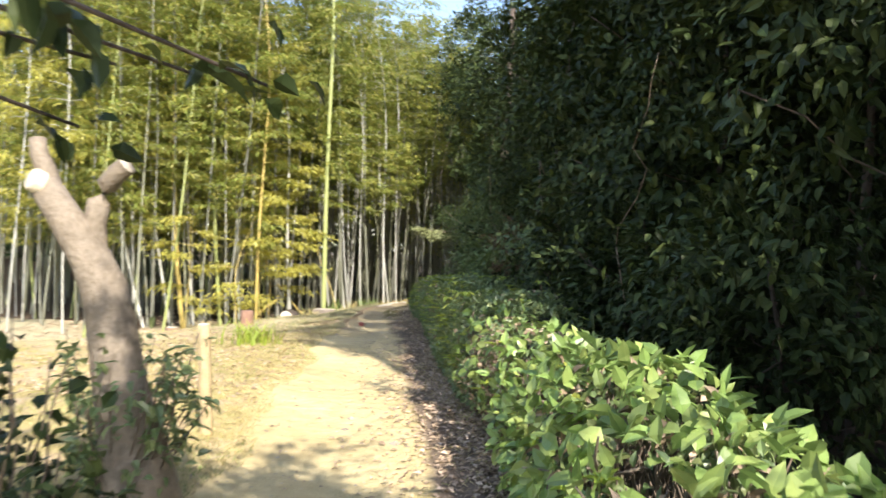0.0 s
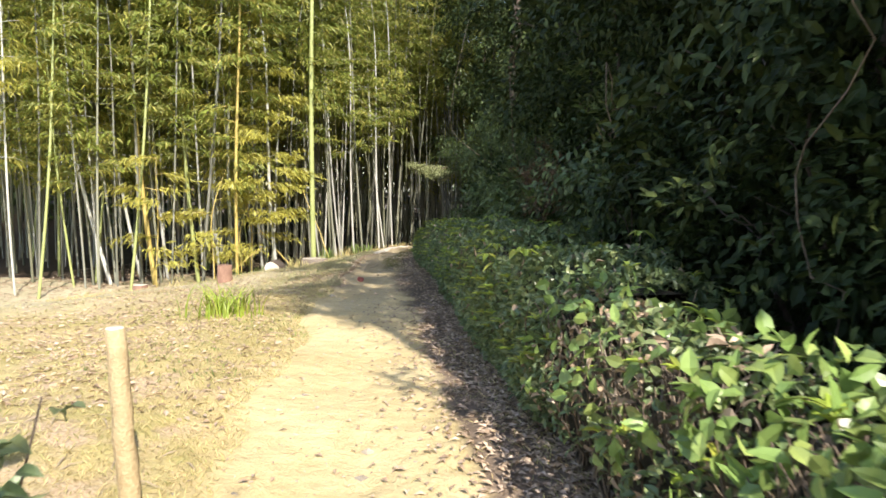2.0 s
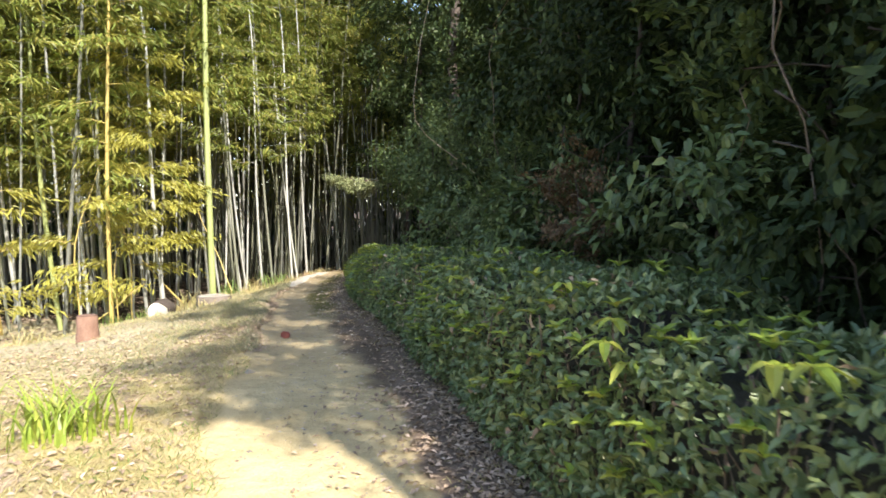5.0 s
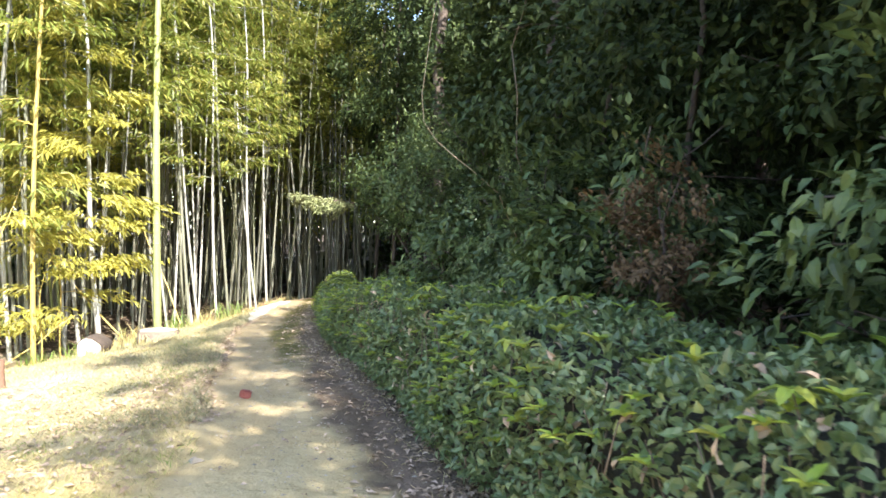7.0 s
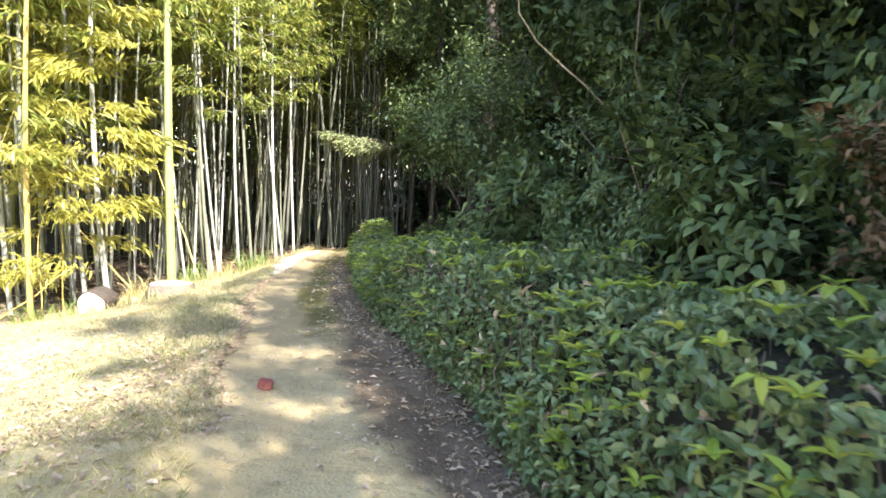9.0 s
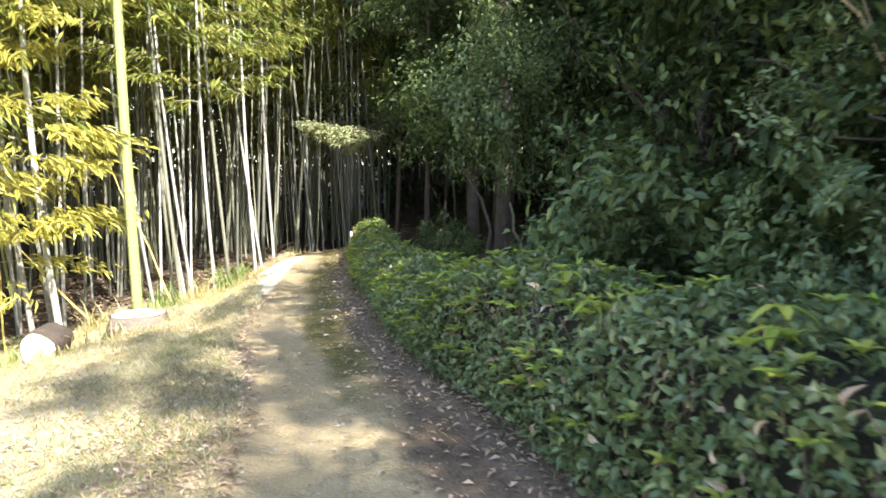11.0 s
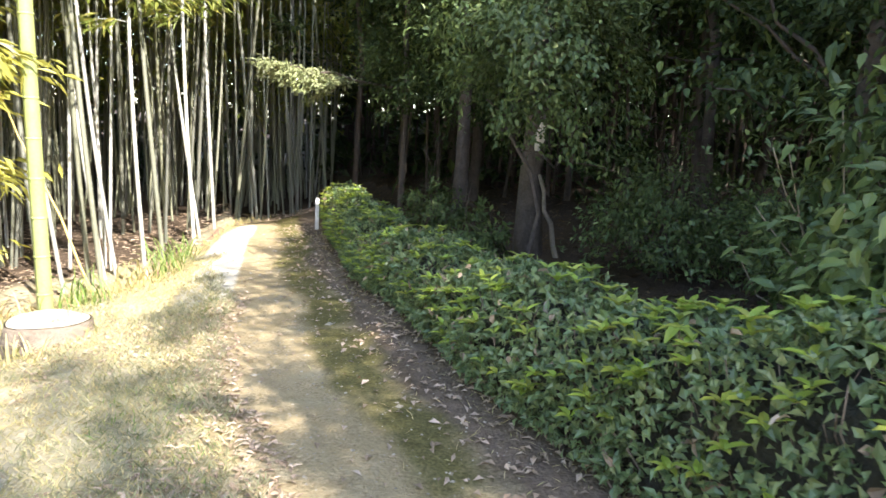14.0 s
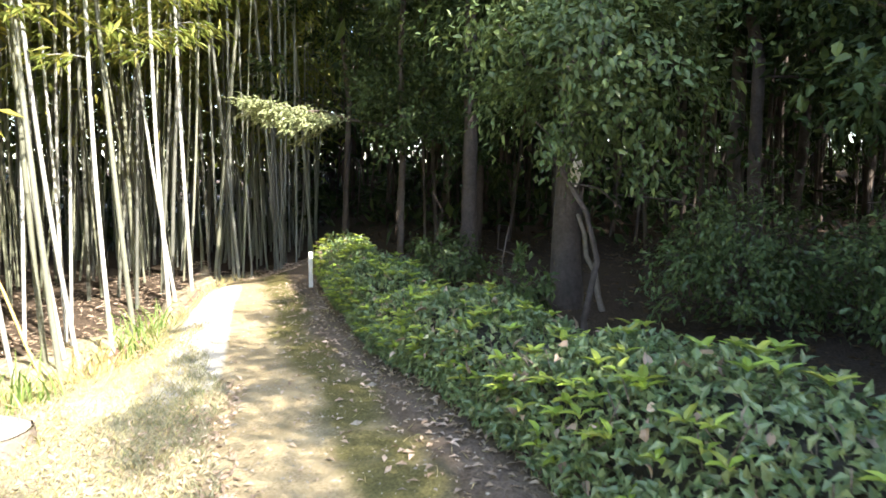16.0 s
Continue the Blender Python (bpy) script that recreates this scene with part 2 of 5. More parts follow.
def height(x, y):
    x, y = np.asarray(x, float), np.asarray(y, float)
    away = path_mid(y) - x
    field = -np.interp(y, [4, 8, 12, 16, 18.5, 24], [0.0, 0.03, 0.08, 0.14, 0.24, 0.24]) * np.clip(away - 0.75, 0, np.interp(y, [16, 19], [7, 2.6])) + 0.12 * np.exp(-((away - 1.7) / 0.7) ** 2) * smooth(14, 8, y)
    right = 0.05 * np.clip(x - hedge_x(y) - 1, 0, 8) * smooth(14, 24, y) + 0.05 * smooth(0.2, 1.0, x - hedge_x(y) + 0.4)
    slope = (edge_y(x + 0.05) - edge_y(x - 0.05)) / 0.1
    out = (y - edge_y(x)) / np.sqrt(1 + slope ** 2)
    drop = smooth(-0.5, 2.6, out)
    rut = -0.03 * np.exp(-((away) / 0.45) ** 2)
    fall = -0.031 * np.clip(y - 17, 0, 9)
    top = field + right + rut + fall + 0.05 * smooth(0.9, 2.2, away) * np.sin(1.9 * y + 0.8 * x) * np.sin(1.1 * x - 0.5 * y + 1) * smooth(28, 22, y)
    low = -0.95 - 0.25 * np.sin(0.21 * x + 0.4) * np.sin(0.17 * y)
    hill = 1.6 * smooth(12, 30, x) * smooth(6, 20, y) + 1.15 * smooth(38, 62, y) + 2.2 * smooth(-16, -34, x)
    far = smooth(90, 160, np.hypot(x, y))
    return (top * (1 - drop) + low * drop + bumps(x, y) * (1 + 1.5 * drop) + hill) * (1 - far)


def spaced(lo, hi, fine_lo, fine_hi, step):
    """Grid lines: close between fine_lo and fine_hi, wider and wider outside."""
    mid = list(np.arange(fine_lo, fine_hi, step))
    left, right, s = [], [], step
    v = fine_lo
    while v > lo:
        s *= 1.18
        v -= s
        left.append(v)
    v, s = mid[-1], step
    while v < hi:
        s *= 1.18
        v += s
        right.append(v)
    return np.array(left[::-1] + mid + right)


# ---- mesh helpers ----
def tri_mesh(name, verts, faces, flat=True):
    """A mesh from arrays of vertices and triangles."""
    me = bpy.data.meshes.new(name)
    me.vertices.add(len(verts))
    me.vertices.foreach_set("co", np.asarray(verts, np.float32).ravel())
    faces = np.asarray(faces, np.int32)
    me.loops.add(faces.size)
    me.loops.foreach_set("vertex_index", faces.ravel())
    me.polygons.add(len(faces))
    me.polygons.foreach_set("loop_start", np.arange(0, faces.size, faces.shape[1], dtype=np.int32))
    me.polygons.foreach_set("use_smooth", np.full(len(faces), not flat))
    me.update()
    me.validate()
    return me


MANY = {"foliage", "vine_foliage", "young_foliage", "withered_foliage", "twig_tangle", "crown", "shoot_tangle", "stem_tangle", "leaf_tuft", "bough_foliage", "branch_foliage", "bough", "twig_spray", "twig_core"}


def link(name, me, mat, parent=None, label=""):
    me.materials.clear()
    me.materials.append(mat)
    ob = new(name, me)
    if parent is not None:
        ob.parent = parent
    if label:
        ob["label"] = label
    if name in MANY:
        ob["kind"] = "stuff"
    return ob


def part(name, bm, mat, parent=None, label="", flat=False):
    me = bpy.data.meshes.new(name)
    bm.to_mesh(me)
    bm.free()
    for p in me.polygons:
        p.use_smooth = not flat
    return link(name, me, mat, parent, label)


def thing(name, x, y, label, category, group="", kind="", z=None):
    ob = new(name)
    ob.empty_display_size = 0.1
    ob.location = (x, y, float(height(x, y)) if z is None else z)
    return tagged(ob, label, category, group, kind)


def unit(v):
    return v / np.maximum(np.linalg.norm(v, axis=-1, keepdims=True), 1e-9)


def leaves(rng, centres, ways, ups, length, width, detail=2, fold=0.25, droop=0.2):
    """Folded, pointed leaves. detail 1: two triangles, 2: four, 3: eight with a rounder outline. Returns vertices and triangles."""
    n = len(centres)
    ways = unit(ways)
    side = unit(np.cross(ways, ups))
    up = np.cross(side, ways)
    ln = (length * rng.uniform(0.65, 1.25, n))[:, None]
    wd = (width * rng.uniform(0.75, 1.2, n))[:, None]
    c = centres
    tip = c + ways * ln - up * ln * droop
    if detail == 1:
        v = np.stack([c, c + ways * ln * 0.45 + side * wd / 2, tip, c + ways * ln * 0.45 - side * wd / 2], 1)
        f = np.array([[0, 1, 2], [0, 2, 3]])
    elif detail == 2:
        m = c + ways * ln * 0.45 + up * ln * 0.03
        v = np.stack([c, m + side * wd / 2 + up * wd * fold, tip, m - side * wd / 2 + up * wd * fold, m], 1)
        f = np.array([[0, 1, 4], [1, 2, 4], [2, 3, 4], [3, 0, 4]])
    else:
        a, b = c + ways * ln * 0.3 + up * ln * 0.03, c + ways * ln * 0.66 - up * ln * droop * 0.35
        v = np.stack([c, a + side * wd / 2 + up * wd * fold, b + side * wd * 0.42 + up * wd * fold, tip,
                      b - side * wd * 0.42 + up * wd * fold, a - side * wd / 2 + up * wd * fold, a, b], 1)
        f = np.array([[0, 1, 6], [1, 2, 7], [1, 7, 6], [2, 3, 7], [3, 4, 7], [4, 5, 6], [4, 6, 7], [5, 0, 6]])
    k = v.shape[1]
    return v.reshape(-1, 3), (f[None] + k * np.arange(n)[:, None, None]).reshape(-1, 3)


def joined(sets):
    """Several (vertices, triangles) as one."""
    vs, fs, base = [], [], 0
    for v, f in sets:
        vs.append(v), fs.append(f + base)
        base += len(v)
    return np.concatenate(vs), np.concatenate(fs)


def tube(points, radii, sides=7, cap=True):
    """A round, tapering limb along points, as vertices and triangles."""
    p = np.asarray(points, float)
    r = np.asarray(radii, float)
    way = unit(np.gradient(p, axis=0))
    ref = np.where(np.abs(way[:, 2:3]) > 0.9, np.array([[1.0, 0, 0]]), np.array([[0, 0, 1.0]]))
    a = unit(np.cross(way, ref))
    b = np.cross(way, a)
    ang = np.linspace(0, 2 * math.pi, sides, endpoint=False)
    ring = a[:, None] * np.cos(ang)[None, :, None] + b[:, None] * np.sin(ang)[None, :, None]
    v = (p[:, None] + ring * r[:, None, None]).reshape(-1, 3)
    f = []
    for i in range(len(p) - 1):
        for j in range(sides):
            q, s = i * sides + j, i * sides + (j + 1) % sides
            f += [(q, s, s + sides), (q, s + sides, q + sides)]
    if cap:
        v = np.vstack([v, p[-1:]])
        f += [((len(p) - 1) * sides + j, (len(p) - 1) * sides + (j + 1) % sides, len(v) - 1) for j in range(sides)]
    return v, np.array(f)


def curve_points(rng, a, b, n=6, wander=0.08):
    a, b = np.asarray(a, float), np.asarray(b, float)
    t = np.linspace(0, 1, n)[:, None]
    off = rng.normal(0, wander, (n, 3)) * np.sin(np.pi * t)
    return a + (b - a) * t + off


# ---- ground ----
def make_ground():
    xs, ys = spaced(-900, 900, -6.5, 2.5, 0.07), spaced(-900, 900, -1, 27, 0.085)
    X, Y = np.meshgrid(xs, ys)
    Z = height(X, Y)
    v = np.stack([X, Y, Z], -1).reshape(-1, 3)
    i = np.arange(len(xs) * len(ys)).reshape(len(ys), len(xs))
    q = np.stack([i[:-1, :-1], i[:-1, 1:], i[1:, 1:], i[1:, :-1]], -1).reshape(-1, 4)
    me = tri_mesh("ground", v, q, flat=False)
    x, y = v[:, 0], v[:, 1]
    away = np.abs(x - path_mid(y))
    out = (y - edge_y(x))
    masks = {
        "path": smooth(1.9, 0.35, away / path_half(y)) * smooth(30, 26, y) * (1 - 0.3 * smooth(11, 16, y)),
        "late": smooth(10, 15, y),
        # where the bank's edge is painted sunlit
        "rim": smooth(0.34, 0.12, np.abs(x - np.interp(y, [18, 20, 23, 25.5], [-2.9, -2.75, -2.5, -2.2]))) * smooth(18.5, 20, y) * smooth(26, 24.5, y),
        "soil": smooth(-0.1, 0.5, x - path_mid(y) - 0.2) * smooth(8, 14, y) * 0.9,
        "moss": smooth(0.38, 0.05, np.abs(x - path_mid(y) - 0.22)) * smooth(13, 17, y) * 0.62,
        "mould": smooth(-0.62, -0.2, x - hedge_x(y) - 0.22 * smooth(9, 13, y)) * smooth(-8, -4, y),
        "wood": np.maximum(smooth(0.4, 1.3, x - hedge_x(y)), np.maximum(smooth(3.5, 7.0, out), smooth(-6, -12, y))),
    }
    for key, val in masks.items():
        a = me.attributes.new(key, "FLOAT", "POINT")
        a.data.foreach_set("value", np.asarray(val, np.float32))
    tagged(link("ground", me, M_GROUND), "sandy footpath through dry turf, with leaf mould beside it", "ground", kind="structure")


make_ground()


# ---- bamboo ----
def bamboo_meshes(rng, tall, thick, lean, first, dense, leaf_size):
    """Culm, node rings and leaf sprays of one bamboo, foot at the origin."""
    n = max(10, int(tall / 0.34))
    t = np.linspace(0, 1, n)
    bend = np.array([math.cos(lean[1]), math.sin(lean[1])])
    off = lean[0] * tall * t + 0.10 * tall * np.clip(t - 0.55, 0, 1) ** 2 * 2.2
    sway = rng.uniform(0.03, 0.09, 2)
    pts = np.stack([off * bend[0] + sway[0] * np.sin(7 * t + lean[1]), off * bend[1] + sway[1] * np.cos(6 * t), tall * t - 0.15], 1)
    rad = thick * np.clip(1 - 0.75 * t ** 1.3, 0.12, 1)
    culm = tube(pts, rad, 7)
    rings = []
    for k in range(1, int(n * 0.45)):
        way = unit(pts[k] - pts[k - 1])
        rings.append(tube([pts[k] - way * 0.012, pts[k], pts[k] + way * 0.012], [rad[k] * 1.0, rad[k] * 1.14, rad[k] * 1.0], 7, False))
    twigs, c, w = [], [], []
    for k in range(int(n * first), n):
        for _ in range(2 if k % 2 else 1):
            az = rng.uniform(0, 2 * math.pi)
            reach = rng.uniform(0.7, 1.5) * (1.15 - 0.6 * t[k]) * (0.55 if t[k] < first + 0.08 else 1.0)
            d = np.array([math.cos(az), math.sin(az), rng.uniform(0.1, 0.45)])
            m = 4
            s = np.linspace(0, 1, m)[:, None]
            br = pts[k] + d * reach * s - np.array([0, 0, 0.35 * reach]) * s ** 2
            twigs.append(tube(br, np.linspace(0.010, 0.003, m), 3, False))
            num = int(dense * reach)
            u = rng.uniform(0.2, 1.0, num) ** 0.7
            base = br[0] + (d * reach) * u[:, None] - np.array([0, 0, 0.35 * reach]) * (u ** 2)[:, None]
            base = base + rng.normal(0, 1, (num, 3)) * np.array([0.17, 0.17, 0.05]) * (0.4 + u[:, None])
            c.append(base)
            w.append(np.stack([d[0] + rng.normal(0, 0.7, num), d[1] + rng.normal(0, 0.7, num), rng.normal(-0.45, 0.3, num)], 1))
    c, w = np.concatenate(c), np.concatenate(w)
    up = np.tile([0.0, 0, 1.0], (len(c), 1)) + rng.normal(0, 0.35, (len(c), 3))
    foliage = leaves(rng, c, w, up, leaf_size, leaf_size * 0.21, 1)
    return [tri_mesh("culm", *joined([culm] + rings), flat=False),
            tri_mesh("twig_spray", *joined(twigs), flat=False), tri_mesh("foliage", *foliage)]


def bamboo(x, y, meshes, culm_mat, leaf_mat, label, turn=0.0, size=1.0):
    ob = thing("bamboo", x, y, label, "bamboo", "bamboo grove")
    ob.rotation_euler = (0, 0, turn)
    ob.scale = (size, size, size)
    link("culm", meshes[0], culm_mat, ob)
    tagged(link("twig_spray", meshes[1], culm_mat, ob), kind="stuff")
    tagged(link("foliage", meshes[2], leaf_mat, ob), kind="stuff")
    return ob


def make_grove():
    rng = np.random.default_rng(11)
    kinds = []
    for k in range(9):
        tall = rng.uniform(11, 15.5)
        meshes = bamboo_meshes(rng, tall, rng.uniform(0.025, 0.042), (rng.uniform(0.01, 0.09), rng.uniform(0, 6.28)),
                               rng.uniform(0.48, 0.6) if k < 5 else rng.uniform(0.24, 0.33), 50, 0.24)
        mat = (M_CULM, M_CULM_WHITE, M_CULM, M_CULM, M_CULM, M_CULM_GREEN, M_CULM_WHITE, M_CULM, M_CULM)[k]
        words = {M_CULM: "grey-green bamboo culm with feathery leaves", M_CULM_WHITE: "powdery bamboo culm, painted sunlit white, with feathery leaves",
                 M_CULM_GREEN: "fresh green bamboo culm with feathery leaves"}[mat]
        ob = bamboo(0, 0, meshes, mat, M_GOLDLEAF if k == 6 else M_BAMLEAF, words)
        kinds.append(ob)
    placed = []
    first = list(kinds)

    def put(x, y, k, turn, size):
        m = pose(x, y, float(height(x, y)), 0, 0, turn)
        src = kinds[k]
        if src in first:
            first.remove(src)
            src.matrix_basis = m @ Matrix.Diagonal((size, size, size, 1))
        else:
            src_scale = src.scale.copy()
            o = copy_thing(src, m)
            o.scale = (size, size, size)
            src.scale = src_scale
        placed.append((x, y))

    # white clumps close by the bank
    for cx, cy, num in ((-3.2, 27.6, 5), (-6.2, 22.8, 4), (-1.9, 28.9, 6), (-5.6, 26.2, 5), (-0.6, 30.0, 6), (-4.6, 25.6, 4)):
        for _ in range(num):
            put(cx + rng.normal(0, 0.3), cy + rng.normal(0, 0.3), int(rng.choice([1, 1, 3, 0, 2])) if cy < 26 else int(rng.choice([0, 2, 3, 4])), rng.uniform(0, 360), rng.uniform(0.8, 1.05))
    # powdery culms, sun painted into their white, that lean out together over the bank
    leaners = [bamboo_meshes(rng, 13.5, 0.034, (0.06, 0.0), 0.36, 60, 0.24), bamboo_meshes(rng, 13.0, 0.029, (0.1, 0.0), 0.34, 60, 0.24), bamboo_meshes(rng, 12.0, 0.036, (0.03, 0.0), 0.36, 60, 0.24)]
    for k, (x, y) in enumerate(((-4.07, 23.0), (-3.87, 23.15), (-3.62, 23.7), (-3.38, 24.0), (-2.95, 26.0), (-2.72, 26.2), (-4.36, 24.0), (-4.18, 24.15), (-3.02, 25.0), (-4.9, 23.6), (-4.55, 23.3))):
        bamboo(x, y, leaners[k % 3], M_CULM_WHITE if k % 5 != 4 else M_CULM, M_BAMLEAF, "powdery white bamboo culm leaning over the bank, light painted in", math.pi + rng.normal(0, 0.6), rng.uniform(0.85, 1.06))
        placed.append((x, y))
    tries = 0
    while len(placed) < 240 and tries < 9000:
        tries += 1
        x = rng.uniform(-17, 5)
        y = rng.uniform(13, 37)
        slope = float(edge_y(x + 0.05) - edge_y(x - 0.05)) / 0.1
        out = (y - float(edge_y(x))) / math.sqrt(1 + slope * slope)
        if out < (1.7 if x > -5 else 0.9) or out > 13 or (x > -2.6 and y < 28) or x < -8 - (y - 12) * 0.75:
            continue
        if min((abs(x - a) + abs(y - b) for a, b in placed), default=9) < 0.75:
            continue
        if x > -6 and y < 31 and rng.uniform() < 0.82:
            continue
        put(x, y, int(rng.integers(5, 9) if x < -6.5 and rng.uniform() < 0.7 else rng.integers(0, 5)), rng.uniform(0, 360), rng.uniform(0.75, 1.1))
    # those that stand out at the edge of the field: foot, height, thickness, lean to the west, first leaves, colours
    M, W, G, Y = M_CULM, M_CULM_WHITE, M_CULM_GREEN, M_CULM_GOLD
    for x, y, tall, thick, lean, first, dense, culm_mat, leaf_mat, words in (
            (-4.16, 20.1, 14.0, 0.070, 0.004, 0.30, 95, G, M_BAMLEAF, "thick green bamboo culm beside a cut stump"),
            (-5.85, 19.1, 10.5, 0.043, -0.02, 0.26, 85, Y, M_BAMLEAF, "slender yellow bamboo culm at the field's edge"),
            (-5.22, 20.5, 9.0, 0.050, 0.05, 0.2, 170, W, M_GOLDLEAF, "pale bamboo with golden leaf sprays low down"),
            (-8.27, 20.0, 12.0, 0.066, 0.08, 0.34, 85, Y, M_BAMLEAF, "thick yellowish bamboo culm leaning outwards"),
            (-8.98, 20.8, 10.0, 0.045, 0.155, 0.34, 75, W, M_BAMLEAF, "slender white bamboo culm leaning far over"),
            (-10.2, 21.0, 12.5, 0.062, 0.015, 0.32, 90, M, M_GOLDLEAF, "thick grey bamboo culm at the field's edge"),
            (-9.4, 20.0, 9.0, 0.052, 0.235, 0.38, 75, W, M_BAMLEAF, "pale bamboo culm leaning far over the field"),
            (-7.32, 20.5, 11.0, 0.055, 0.07, 0.3, 85, G, M_BAMLEAF, "yellow-green bamboo culm leaning a little"),
            (-5.65, 20.8, 11.0, 0.040, 0.055, 0.3, 75, W, M_BAMLEAF, "slender white bamboo culm behind golden leaves"),
            (-8.4, 21.1, 11.5, 0.044, 0.063, 0.34, 75, W, M_BAMLEAF, "slender white bamboo culm leaning a little"),
            (-6.92, 21.0, 12.0, 0.045, 0.046, 0.32, 80, W, M_BAMLEAF, "upright pale bamboo culm in the sun"),
            (-6.35, 20.4, 11.0, 0.048, 0.01, 0.32, 80, M, M_GOLDLEAF, "grey bamboo culm with yellowing leaves")):
        bamboo(x, y, bamboo_meshes(rng, tall, thick, (lean, math.pi), first, dense, 0.22), culm_mat, leaf_mat, words)
    # young golden shoots with low foliage
    young = bamboo_meshes(rng, 3.4, 0.018, (0.12, 1.0), 0.28, 75, 0.22)
    for k, (x, y, s) in enumerate(((-6.5, 19.0, 1.0), (-5.7, 20.2, 0.85), (-7.6, 18.6, 0.95), (-6.0, 19.7, 0.7))):
        bamboo(x, y, young, M_CULM_GOLD, M_GOLDLEAF, "young golden bamboo with low arching leaves", k * 2.1, s)

    # the dim thicket behind
    sets, fol = [], []
    for i in range(700):
        near = i >= 420
        x = rng.uniform(-12, 4) if near else rng.uniform(-34, 12)
        y = rng.uniform(28, 38) if near else rng.uniform(30, 46) if x > -12 else rng.uniform(16, 46)
        if not near and (x > -12 and y < 33 or y < edge_y(x) + 6 or x > 3 and y < 40) or near and (y < edge_y(x) + 4.5 or x > -2.5 and y < 28.5):
            continue
        z, tall, th = float(height(x, y)), rng.uniform(8, 13), rng.uniform(0.016, 0.034) if near else rng.uniform(0.03, 0.05)
        top = np.array([x + rng.normal(0, 0.5), y + rng.normal(0, 0.5), z + tall])
        sets.append(tube(curve_points(rng, (x, y, z - 0.1), top, 5, 0.1), np.linspace(th, 0.012, 5), 5))
        num = 130 if near else 420
        h = rng.uniform(0.45 if near else 0.3, 1.0, num)
        c = np.array([x, y, z]) + (top - np.array([x, y, z])) * h[:, None] + rng.normal(0, 0.75, (num, 3)) * np.array([1, 1, 0.4])
        fol.append(leaves(rng, c, rng.normal(0, 1, (num, 3)) + np.array([0, 0, -0.5]), np.tile([0, 0, 1.0], (num, 1)) + rng.normal(0, 0.4, (num, 3)), 0.34, 0.09, 1))
    # leaves added behind the culms, in the painted shade tone
    n = 11000
    ux, uy = rng.uniform(-36, 14, n), rng.uniform(37, 48, n)
    uc = np.stack([ux, uy, height(ux, uy) + rng.uniform(0, 1, n) ** 1.3 * 4.5], 1)
    under = leaves(rng, uc, rng.normal(0, 1, (n, 3)), rng.normal(0, 0.6, (n, 3)) + np.array([0, 0, 1.0]), 0.6, 0.26, 1)
    ob = thing("bamboo_thicket", 0, 0, "dense bamboo thicket in the distance", "thicket", kind="stuff", z=0)
    link("culms", tri_mesh("culms", *joined(sets), flat=False), M_CULM, ob)
    link("foliage", tri_mesh("foliage", *joined(fol)), M_BAMLEAF, ob)
    tagged(link("undergrowth", tri_mesh("undergrowth", *under), M_LEAF_SHADED, ob, "added leaves, painted dark as the shade between the culms"), kind="stuff")


make_grove()


